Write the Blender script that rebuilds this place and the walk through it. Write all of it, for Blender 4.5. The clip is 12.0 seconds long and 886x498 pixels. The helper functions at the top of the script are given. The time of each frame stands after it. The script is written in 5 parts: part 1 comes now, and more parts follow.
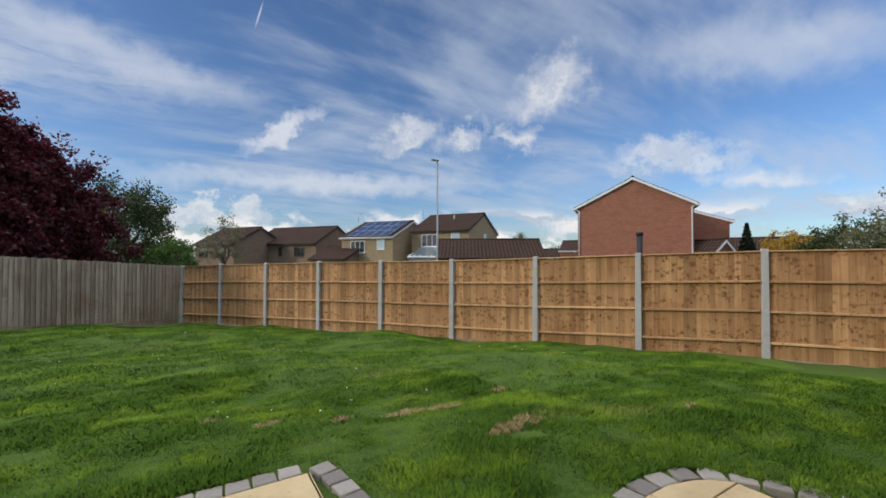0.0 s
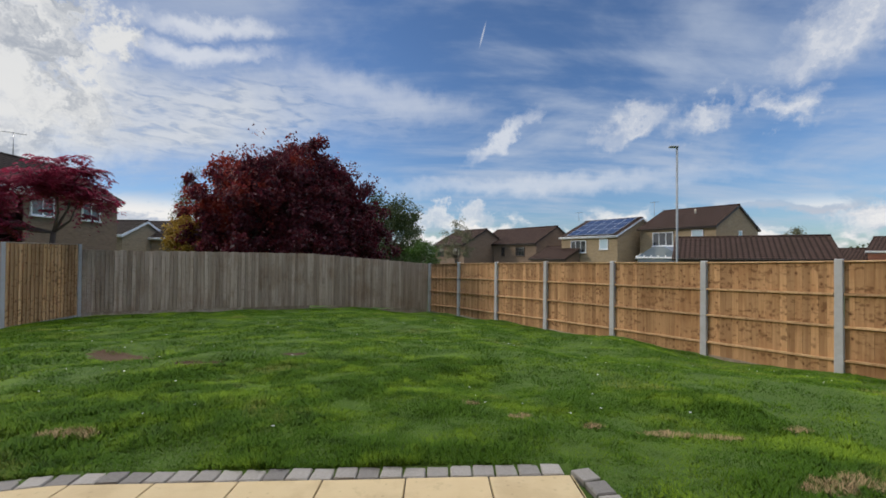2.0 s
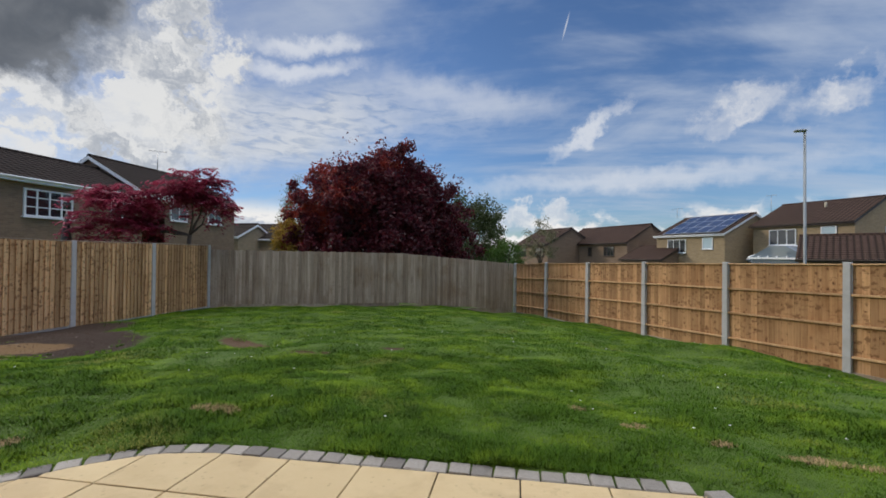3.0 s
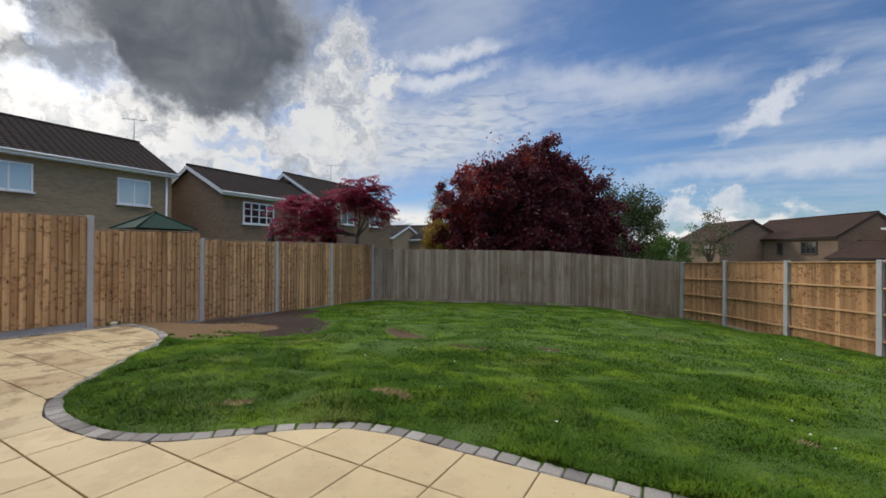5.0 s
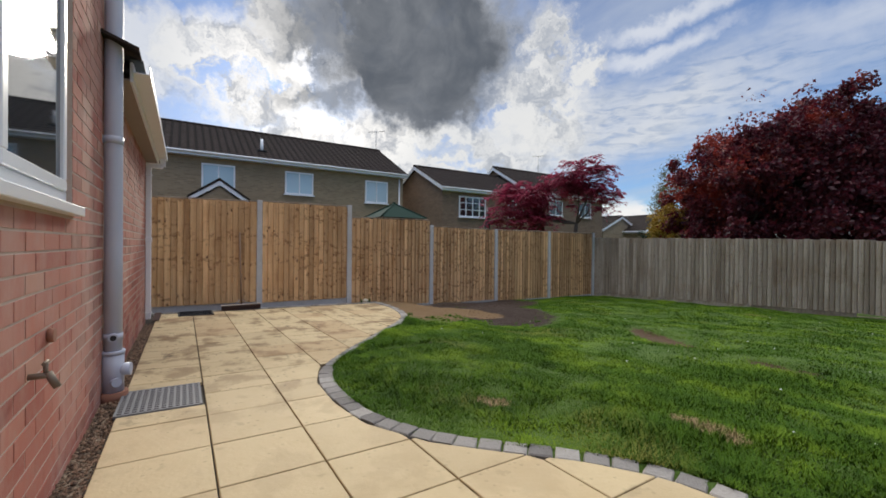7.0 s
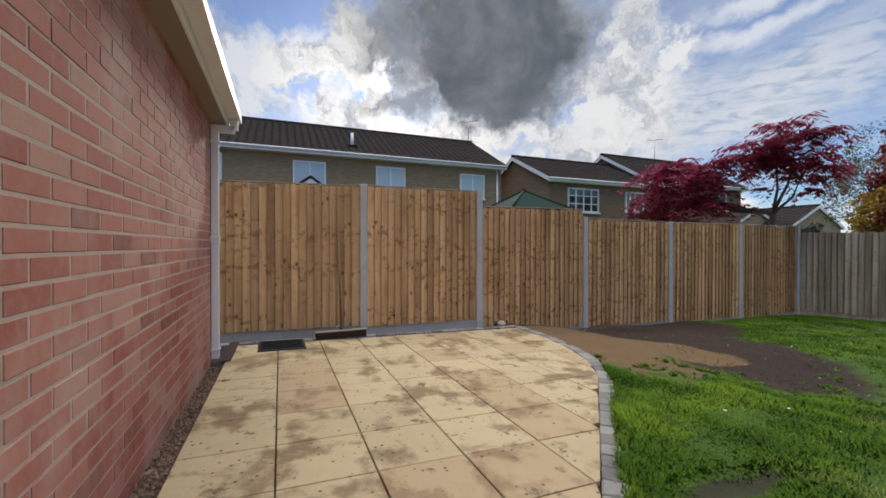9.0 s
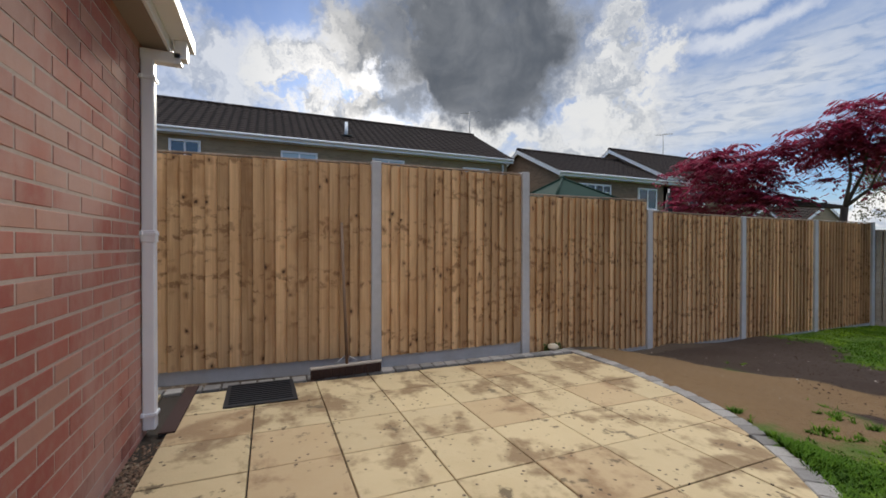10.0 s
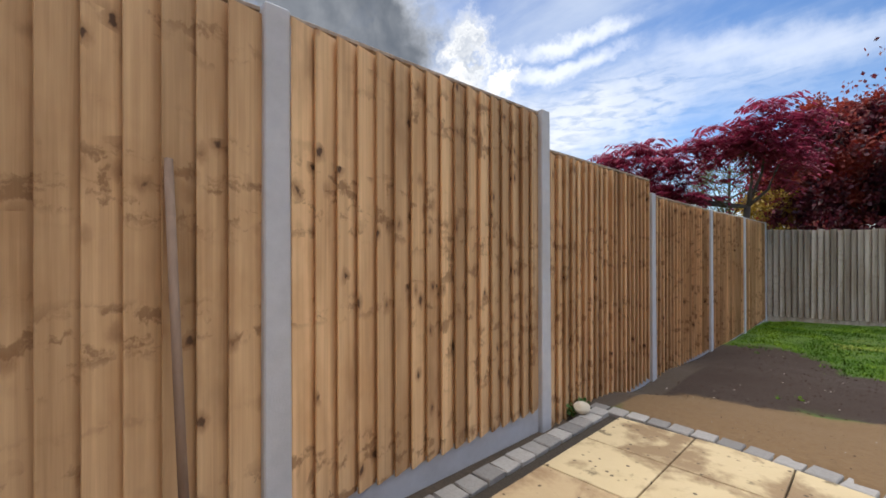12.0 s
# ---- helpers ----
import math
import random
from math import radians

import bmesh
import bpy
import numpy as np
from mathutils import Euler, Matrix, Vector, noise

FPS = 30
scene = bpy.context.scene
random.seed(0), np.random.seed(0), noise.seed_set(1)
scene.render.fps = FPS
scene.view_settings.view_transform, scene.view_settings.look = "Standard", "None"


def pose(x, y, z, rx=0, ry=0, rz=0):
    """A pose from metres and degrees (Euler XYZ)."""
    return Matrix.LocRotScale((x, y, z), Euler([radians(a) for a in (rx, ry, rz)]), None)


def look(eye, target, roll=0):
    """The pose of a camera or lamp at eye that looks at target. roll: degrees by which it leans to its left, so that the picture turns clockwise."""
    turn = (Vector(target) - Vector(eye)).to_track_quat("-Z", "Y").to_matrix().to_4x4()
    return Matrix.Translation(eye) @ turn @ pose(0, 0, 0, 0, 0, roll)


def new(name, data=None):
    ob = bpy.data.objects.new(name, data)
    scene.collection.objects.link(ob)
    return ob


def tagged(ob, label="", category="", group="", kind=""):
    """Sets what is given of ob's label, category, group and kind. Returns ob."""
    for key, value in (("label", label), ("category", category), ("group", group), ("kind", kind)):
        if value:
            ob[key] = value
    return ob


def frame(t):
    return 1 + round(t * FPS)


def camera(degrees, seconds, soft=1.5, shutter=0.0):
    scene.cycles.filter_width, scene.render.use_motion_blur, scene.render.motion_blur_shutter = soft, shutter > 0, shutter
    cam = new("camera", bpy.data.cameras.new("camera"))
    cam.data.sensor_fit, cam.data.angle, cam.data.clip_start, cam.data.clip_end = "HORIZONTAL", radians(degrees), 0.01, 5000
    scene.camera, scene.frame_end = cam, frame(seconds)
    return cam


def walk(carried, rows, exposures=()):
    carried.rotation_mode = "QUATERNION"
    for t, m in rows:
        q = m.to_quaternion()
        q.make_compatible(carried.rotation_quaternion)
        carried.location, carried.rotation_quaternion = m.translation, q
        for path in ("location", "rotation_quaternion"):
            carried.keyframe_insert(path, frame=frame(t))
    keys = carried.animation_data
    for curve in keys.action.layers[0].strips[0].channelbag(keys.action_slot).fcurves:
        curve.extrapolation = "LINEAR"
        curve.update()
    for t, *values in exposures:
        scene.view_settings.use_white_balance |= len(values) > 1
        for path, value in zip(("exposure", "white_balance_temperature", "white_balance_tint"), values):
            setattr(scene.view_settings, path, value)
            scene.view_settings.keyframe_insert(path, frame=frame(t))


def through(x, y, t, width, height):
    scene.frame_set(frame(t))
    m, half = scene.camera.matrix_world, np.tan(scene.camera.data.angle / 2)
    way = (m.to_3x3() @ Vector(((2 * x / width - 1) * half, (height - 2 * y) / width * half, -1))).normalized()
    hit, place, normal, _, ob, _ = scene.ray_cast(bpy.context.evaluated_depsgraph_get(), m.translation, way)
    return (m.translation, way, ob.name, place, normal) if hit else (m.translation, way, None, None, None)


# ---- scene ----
cam = camera(95.0, 12.0, soft=1.7)
PATH = [
    (0, (0.03, -0.2, 1.165), (1.062, 1.514, 1.201), 0.1),
    (0.5, (-0.037, -0.175, 1.172), (0.732, 1.671, 1.209), 0.3),
    (1, (-0.077, -0.155, 1.173), (0.418, 1.783, 1.207), 0.4),
    (1.5, (-0.12, -0.134, 1.174), (0.132, 1.85, 1.207), 0.5),
    (2, (-0.189, -0.112, 1.17), (-0.153, 1.888, 1.2), 0.5),
    (2.5, (-0.288, -0.101, 1.17), (-0.451, 1.892, 1.198), 0.6),
    (3, (-0.37, -0.122, 1.163), (-0.726, 1.846, 1.189), 0.6),
    (3.5, (-0.445, -0.11, 1.148), (-0.989, 1.814, 1.171), 0.6),
    (5.5, (-0.669, -0.005, 1.111), (-1.806, 1.64, 1.117), 0.3),
    (6, (-0.792, 0.113, 1.009), (-2.094, 1.631, 1.004), 0.4),
    (6.5, (-1.097, 0.183, 0.938), (-2.605, 1.496, 0.931), 0.6),
    (7, (-1.581, 0.226, 0.944), (-3.266, 1.302, 0.927), 0.6),
    (7.5, (-2.18, 0.289, 0.943), (-3.972, 1.177, 0.924), 0.7),
    (9.5, (-5.038, 0.397, 0.93), (-6.895, 1.139, 0.914), 0.1),
    (10, (-5.773, 0.444, 0.937), (-7.611, 1.232, 0.918), 0.1),
    (10.5, (-6.371, 0.522, 0.93), (-8.179, 1.377, 0.919), -0.1),
    (11, (-7.013, 0.613, 0.908), (-8.759, 1.587, 0.896), -0.1),
    (11.5, (-7.586, 0.715, 0.907), (-9.221, 1.867, 0.909), -0.2),
    (12, (-8.119, 0.822, 0.866), (-9.574, 2.194, 0.867), -0.1),
]
walk(cam, [(t, look(eye, target, roll)) for t, eye, target, roll in PATH],
     exposures=[(0, 0.02), (3.5, -0.05), (5.5, -0.03), (7.5, 0.05), (9.5, 0.06), (10.5, 0.0), (11, 0.05), (11.5, 0.25), (12, 0.6)])

# ---- light ----
SUN_AZ, SUN_EL = radians(-76.0), radians(21.0)
sun_dir = Vector((math.sin(SUN_AZ) * math.cos(SUN_EL), math.cos(SUN_AZ) * math.cos(SUN_EL), math.sin(SUN_EL)))
sun_data = bpy.data.lights.new("sun", "SUN")
sun_data.energy, sun_data.angle, sun_data.color = 1.6, radians(7), (1.0, 0.93, 0.8)
sun = new("sun", sun_data)
sun.matrix_world = look(sun_dir * 50, (0, 0, 0))


class Nodes:
    """Short calls for building a node tree."""

    def __init__(self, tree):
        self.tree = tree
        tree.nodes.clear()

    def node(self, kind, values=(), **props):
        n = self.tree.nodes.new(kind)
        for key, value in props.items():
            setattr(n, key, value)
        for slot, value in dict(values).items():
            if isinstance(value, bpy.types.NodeSocket):
                self.tree.links.new(value, n.inputs[slot])
            else:
                n.inputs[slot].default_value = value
        return n

    def math(self, op, a, b=0.0, c=0.0, clamp=False):
        return self.node("ShaderNodeMath", {0: a, 1: b, 2: c}, operation=op, use_clamp=clamp).outputs[0]

    def vec(self, op, a, b=(0, 0, 0)):
        n = self.node("ShaderNodeVectorMath", {0: a, 1: b}, operation=op)
        return n.outputs["Value"] if op in ("DOT_PRODUCT", "LENGTH", "DISTANCE") else n.outputs[0]

    def scale(self, a, xyz):
        return self.vec("MULTIPLY", a, xyz)

    def noise(self, vector, size, detail=4.0, rough=0.55, warp=0.0, color=False):
        n = self.node("ShaderNodeTexNoise", {"Vector": vector, "Scale": size, "Detail": detail, "Roughness": rough, "Distortion": warp})
        return n.outputs["Color"] if color else n.outputs["Fac"]

    def span(self, v, a, b, c=0.0, d=1.0, smooth=True):
        n = self.node("ShaderNodeMapRange", {0: v, 1: a, 2: b, 3: c, 4: d})
        n.interpolation_type = "SMOOTHSTEP" if smooth else "LINEAR"
        return n.outputs[0]

    def mix(self, f, a, b, blend="MIX"):
        n = self.node("ShaderNodeMix", data_type="RGBA", blend_type=blend)
        for slot, value in ((0, f), (6, a), (7, b)):
            if isinstance(value, bpy.types.NodeSocket):
                self.tree.links.new(value, n.inputs[slot])
            else:
                n.inputs[slot].default_value = value if slot == 0 else (*value[:3], 1)
        return n.outputs[2]

    def link(self, a, b):
        self.tree.links.new(a, b)


def make_sky():
    world = bpy.data.worlds.new("sky")
    scene.world = world
    world.use_nodes = True
    n = Nodes(world.node_tree)
    d = n.vec("NORMALIZE", n.node("ShaderNodeTexCoord").outputs["Generated"])
    parts = n.node("ShaderNodeSeparateXYZ", {0: d}).outputs
    z = n.math("MAXIMUM", parts[2], 0.0)
    sky = n.node("ShaderNodeTexSky", sky_type="NISHITA", sun_disc=False, sun_elevation=SUN_EL, sun_rotation=SUN_AZ, dust_density=0.6, ozone_density=2.5)
    base = n.vec("MULTIPLY", sky.outputs[0], (0.088, 0.106, 0.134))
    # Bearing and height in degrees, and the same stirred at two sizes.
    az = n.math("MULTIPLY", n.math("ARCTAN2", parts[0], parts[1]), 57.2958)
    el = n.math("MULTIPLY", n.math("ARCSINE", parts[2]), 57.2958)
    flat = n.node("ShaderNodeCombineXYZ", {0: n.math("DIVIDE", parts[0], n.math("ADD", z, 0.16)), 1: n.math("DIVIDE", parts[1], n.math("ADD", z, 0.16)), 2: 0.0}).outputs[0]
    place = n.node("ShaderNodeCombineXYZ", {0: az, 1: el, 2: 0.0}).outputs[0]
    stir = n.vec("SUBTRACT", n.noise(n.vec("ADD", d, (4, 2, 7)), 4.5, 3, 0.55, 0.0, color=True), (0.5, 0.5, 0.5))
    fine = n.vec("SUBTRACT", n.noise(d, 17.0, 9, 0.62, 0.0, color=True), (0.5, 0.5, 0.5))
    soft = n.vec("ADD", place, n.scale(stir, (11, 8, 0)))
    heap = n.vec("ADD", n.vec("ADD", place, n.scale(stir, (7, 6, 0))), n.scale(fine, (10, 10, 0)))
    wisp = n.vec("ADD", n.vec("ADD", place, n.scale(stir, (12, 4, 0))), n.scale(fine, (12, 4, 0)))

    def oval(at, a, e, wide, high, lean=0.0, edge=0.45):
        """1 inside an oval at bearing a and height e, 0 outside; lean in degrees lifts its end of greater bearing."""
        v = n.node("ShaderNodeMapping", {"Vector": n.vec("SUBTRACT", at, (a, e, 0)), "Rotation": (0, 0, radians(-lean))}).outputs[0]
        return n.span(n.vec("LENGTH", n.scale(v, (1 / wide, 1 / high, 0))), 1 - edge, 1 + edge * 0.6, 1, 0)

    def most(*masks):
        out = masks[0]
        for m in masks[1:]:
            out = n.math("MAXIMUM", out, m)
        return out

    # High veils, broad and soft, with combed fibres.
    turned = n.node("ShaderNodeMapping", {"Vector": flat, "Rotation": (0, 0, radians(35)), "Scale": (0.8, 1.25, 1)}).outputs[0]
    veils = n.noise(turned, 1.05, 7, 0.58, 0.5)
    combed = n.noise(n.node("ShaderNodeMapping", {"Vector": flat, "Rotation": (0, 0, radians(50)), "Scale": (0.7, 3.4, 1)}).outputs[0], 1.9, 6, 0.55, 0.4)
    thin = n.span(n.math("MULTIPLY_ADD", veils, 0.76, n.math("MULTIPLY", combed, 0.24)), 0.40, 0.68)
    near = n.vec("DOT_PRODUCT", d, (math.sin(radians(-75)) * math.cos(radians(19)), math.cos(radians(-75)) * math.cos(radians(19)), math.sin(radians(19))))
    halo = n.span(near, 0.45, 1.0)
    base = n.mix(halo, base, n.mix(1.0, base, (0.50, 0.55, 0.64), "MULTIPLY"))
    veil = n.mix(halo, (0.50, 0.57, 0.69), (0.52, 0.57, 0.65))
    color = n.mix(n.math("MULTIPLY", thin, 0.72), base, veil)
    # The wide white sheet that rises from the bright side, rippled below.
    ripples = n.noise(n.node("ShaderNodeMapping", {"Vector": place, "Rotation": (0, 0, radians(-12)), "Scale": (0.35, 1.3, 1)}).outputs[0], 0.9, 6, 0.6, 0.6)
    sheet = most(oval(wisp, -36, 15.2, 23, 4.6, 10, 0.6), n.math("MULTIPLY", oval(wisp, -16, 17.0, 16, 3.0, 5, 0.8), 0.35))
    sheet = n.math("MULTIPLY", sheet, n.span(ripples, 0.30, 0.52, 0.55, 1.0))
    color = n.mix(n.math("MULTIPLY", sheet, 0.76), color, n.mix(n.span(ripples, 0.3, 0.6), (0.44, 0.49, 0.57), (0.70, 0.72, 0.75)))
    # Single wisps.
    wisps = most(oval(wisp, -30, 26.0, 8, 1.0, 5, 0.8), oval(wisp, -30, 23.2, 8, 1.1, 6, 0.8), oval(wisp, 9, 15.8, 5.5, 1.0, 32, 0.8), n.math("MULTIPLY", oval(wisp, -8, 21.0, 12, 2.0, -8, 0.9), 0.6),
                 n.math("MULTIPLY", oval(wisp, 14, 9.8, 22, 1.2, 0, 0.9), 0.7), n.math("MULTIPLY", oval(wisp, 70, 22, 14, 3.0, -12, 0.9), 0.6), oval(wisp, 70, 8.8, 5, 0.9, 0, 0.8))
    color = n.mix(n.math("MULTIPLY", wisps, 0.72), color, (0.78, 0.80, 0.84))
    # Small heaped clouds low down and a few higher ones.
    warp = n.noise(d, 7.0, 6, 0.6, 0.0, color=True)
    dd = n.vec("ADD", d, n.vec("MULTIPLY", n.vec("SUBTRACT", warp, (0.5, 0.5, 0.5)), (0.09, 0.09, 0.09)))
    puffs = n.noise(n.scale(dd, (1, 1, 2.4)), 5.2, 5, 0.55)
    band = n.math("MULTIPLY", n.span(parts[2], 0.0, 0.03), n.span(parts[2], 0.08, 0.125, 1, 0))
    puff = n.math("MULTIPLY", n.span(puffs, 0.46, 0.55), band)
    shade = n.noise(n.vec("ADD", n.scale(dd, (1, 1, 2.4)), (0, 0, 0.07)), 5.2, 5, 0.55)
    tone = n.span(n.math("SUBTRACT", puffs, shade), -0.05, 0.05)
    color = n.mix(puff, color, n.mix(tone, (0.50, 0.55, 0.64), (0.88, 0.87, 0.86)))
    single = most(oval(heap, 45.5, 22.0, 4.8, 3.4, 20, 0.8), oval(heap, 26, 16.2, 3.8, 1.7, 12, 0.8), oval(heap, 34.5, 15.7, 3.2, 1.5, 12, 0.8), oval(heap, 42, 15.5, 2.8, 1.5, 0, 0.8), oval(heap, 61, 12.0, 7.5, 1.8, -8, 0.8), oval(heap, 47.5, 4.6, 3.5, 1.5), oval(heap, 2.5, 5.6, 6, 1.6))
    lit = n.noise(n.vec("ADD", heap, (0, 1.4, 0)), 0.35, 4, 0.6)
    color = n.mix(n.math("MULTIPLY", single, 0.70), color, n.mix(n.span(lit, 0.35, 0.65), (0.60, 0.64, 0.72), (0.88, 0.87, 0.86)))
    # The bright broken bank about the hidden sun.
    relief = n.noise(heap, 0.22, 8, 0.62, 0.3)
    bank = most(oval(heap, -43.5, 24.5, 3.0, 4.6, -10), oval(heap, -38.5, 22.5, 2.6, 2.2), oval(heap, -44, 17.5, 8, 6.5, 0), oval(heap, -65, 12, 26, 6.5, 0), oval(heap, -84, 20, 12, 6.2, -8), oval(heap, -80, 26, 5, 4.5), n.math("MULTIPLY", oval(heap, -95, 20.5, 8, 4.5, -10), 0.8), oval(heap, -62, 27, 15.0, 11.5), n.math("MULTIPLY", oval(heap, -106, 16, 12, 6, 0, 0.8), 0.6))
    bank = n.math("MULTIPLY", bank, n.math("SUBTRACT", 1.0, n.math("MULTIPLY", most(oval(heap, -57.5, 12.7, 4.2, 1.2), oval(heap, -88, 18.5, 1.8, 1.0), oval(heap, -52, 10, 5, 0.9)), 0.8)))
    gaps = n.span(n.noise(heap, 0.13, 7, 0.6, 0.2), 0.34, 0.44)
    bank = n.math("MULTIPLY", bank, n.mix(n.span(el, 13, 19), (1, 1, 1), gaps))
    glow = n.span(near, 0.955, 0.999)
    bright = n.mix(n.span(relief, 0.34, 0.56), (0.42, 0.45, 0.50), (0.79, 0.79, 0.78))
    bright = n.mix(n.math("MULTIPLY", glow, 0.62), bright, n.mix(n.span(relief, 0.34, 0.55), (0.55, 0.54, 0.53), (1.3, 1.24, 1.15)))
    color = n.mix(n.math("MULTIPLY", bank, 0.93), color, bright)
    # The dark cloud before the sun.
    dark = most(oval(heap, -61.0, 26.5, 14.5, 10.0, 0, 0.35), oval(heap, -60, 21.0, 10.5, 5.4, 0, 0.35), n.math("MULTIPLY", oval(heap, -72.5, 27.0, 10.5, 7.2, 0, 0.7), 0.85), n.math("MULTIPLY", oval(heap, -73, 19.2, 7.5, 2.2, 4, 0.8), 0.8), oval(soft, -64, 36, 20, 7, 0, 0.4))
    hole = oval(heap, -77.2, 21.6, 2.5, 2.1, 0, 0.6)
    dark = n.math("MULTIPLY", dark, n.math("SUBTRACT", 1.0, hole))
    body = n.mix(n.span(n.noise(soft, 0.10, 5, 0.55), 0.35, 0.68), (0.095, 0.11, 0.135), (0.20, 0.215, 0.24))
    color = n.mix(n.math("MULTIPLY", dark, 0.97), color, body)
    color = n.mix(n.math("MULTIPLY", hole, 0.8), color, (1.15, 1.12, 1.08))
    # A short vapour trail.
    trail = n.node("ShaderNodeMapping", {"Vector": n.vec("SUBTRACT", place, (6.4, 28.6, 0)), "Rotation": (0, 0, radians(-72))}).outputs[0]
    color = n.mix(n.math("MULTIPLY", n.span(n.vec("LENGTH", n.scale(trail, (1 / 1.7, 1 / 0.14, 0))), 0.3, 1.1, 1, 0), 0.5), color, (0.8, 0.82, 0.86))
    # Overhead, out of view, the cover is thickened and brightened to add ambient light.
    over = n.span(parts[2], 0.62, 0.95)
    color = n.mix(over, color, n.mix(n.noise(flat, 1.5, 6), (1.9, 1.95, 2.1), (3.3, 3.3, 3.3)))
    ground = n.span(parts[2], -0.02, 0.0)
    color = n.mix(ground, (0.08, 0.09, 0.07), color)
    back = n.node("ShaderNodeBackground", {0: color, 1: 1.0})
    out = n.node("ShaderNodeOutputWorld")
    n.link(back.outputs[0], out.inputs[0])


make_sky()


# ---- materials ----
def material(name, build, rough=0.8, **kw):
    """build(n, p, rnd) gives the colour, and a height or None; p is the place on the object, rnd its own random number."""
    m = bpy.data.materials.new(name)
    m.use_nodes = True
    n = Nodes(m.node_tree)
    b = n.node("ShaderNodeBsdfPrincipled", {"Roughness": rough, **kw})
    out = n.node("ShaderNodeOutputMaterial")
    n.link(b.outputs[0], out.inputs[0])
    rnd = n.node("ShaderNodeObjectInfo").outputs["Random"]
    place = n.node("ShaderNodeTexCoord").outputs["Object"]
    shift = n.node("ShaderNodeCombineXYZ", {0: n.math("MULTIPLY", rnd, 37.0), 1: n.math("MULTIPLY", rnd, 91.0), 2: n.math("MULTIPLY", rnd, 53.0)}).outputs[0]
    p = n.vec("ADD", place, shift)
    made = build(n, p, rnd)
    color, height, *more = made if isinstance(made, tuple) else (made, None)
    if isinstance(color, bpy.types.NodeSocket):
        n.link(color, b.inputs["Base Color"])
    else:
        b.inputs["Base Color"].default_value = (*color, 1)
    if height is not None:
        bump = n.node("ShaderNodeBump", {"Strength": more[0] if more else 0.4, "Distance": 0.01, "Height": height})
        n.link(bump.outputs[0], b.inputs["Normal"])
    return m


def wood(name, dark, light, knots=(0.07, 0.035, 0.015), knot=1.0, stain=None):
    """Sawn softwood: soft grain, knots in loose rows at like heights, brown smears beside them."""
    def build(n, p, rnd):
        world = n.node("ShaderNodeNewGeometry").outputs["Position"]
        grain = n.noise(n.scale(p, (22, 22, 0.9)), 1.3, 5, 0.55, 0.9)
        fine = n.noise(n.scale(p, (140, 140, 5)), 1.0, 3, 0.6)
        broad = n.noise(n.scale(p, (6, 6, 1.6)), 1.0, 4, 0.55)
        c = n.mix(n.span(n.math("MULTIPLY_ADD", grain, 0.8, n.math("MULTIPLY", fine, 0.2)), 0.25, 0.75), n.mix(0.35, dark, light), n.mix(0.85, dark, light))
        c = n.mix(0.9, c, n.mix(rnd, (0.70, 0.66, 0.62), (1.26, 1.24, 1.22)), "MULTIPLY")
        c = n.mix(n.span(broad, 0.42, 0.70, 0, 0.6), c, n.mix(1.0, c, (0.62, 0.53, 0.44), "MULTIPLY"))
        if stain:
            c = n.mix(n.span(n.noise(n.scale(world, (1.6, 1.6, 1.1)), 1.0, 5, 0.6), 0.52, 0.68, 0, 0.5), c, n.mix(1.0, c, (0.66, 0.54, 0.42), "MULTIPLY"))
        rows = n.span(n.noise(n.scale(n.vec("ADD", world, n.vec("MULTIPLY", p, (0.004, 0.004, 0))), (0.7, 0.7, 3.8)), 1.0, 2, 0.5), 0.42, 0.54)
        wobble = n.vec("MULTIPLY", n.vec("SUBTRACT", n.noise(p, 24, 4, 0.65, color=True), (0.5, 0.5, 0.5)), (0.55, 0, 0.55))
        cells = n.node("ShaderNodeTexVoronoi", {"Vector": n.vec("ADD", n.scale(p, (12, 0, 15.0)), wobble), "Scale": 1.0, "Randomness": 1.0})
        pick = n.node("ShaderNodeSeparateXYZ", {0: cells.outputs["Color"]}).outputs[0]
        kept = n.math("GREATER_THAN", n.math("ADD", pick, n.math("MULTIPLY", rows, 0.55)), 0.80)
        spots = n.math("ADD", cells.outputs["Distance"], n.math("SUBTRACT", 1.0, kept))
        smear = n.noise(n.vec("ADD", n.scale(p, (7, 0, 24)), n.scale(wobble, (2, 0, 2))), 1.0, 4, 0.6)
        c = n.mix(n.math("MULTIPLY", n.math("MULTIPLY", n.span(smear, 0.52, 0.62), rows), 0.7 * knot), c, (0.55 * dark[0], 0.46 * dark[1], 0.38 * dark[2]))
        c = n.mix(n.math("MULTIPLY", n.span(spots, 0.10, 0.42, 1, 0), 0.6 * knot), c, (0.60 * dark[0], 0.48 * dark[1], 0.38 * dark[2]))
        c = n.mix(n.math("MULTIPLY", n.span(spots, 0.08, 0.17, 1, 0), 0.9 * knot), c, knots)
        if stain:
            c = n.mix(n.span(n.noise(n.scale(p, (2, 2, 1.6)), 1.0, 5), 0.60, 0.74, 0, 0.5), c, stain)
        return c, n.math("ADD", n.math("MULTIPLY", grain, 0.5), n.math("MULTIPLY", fine, 0.6)), 0.3
    return material(name, build, 0.85)


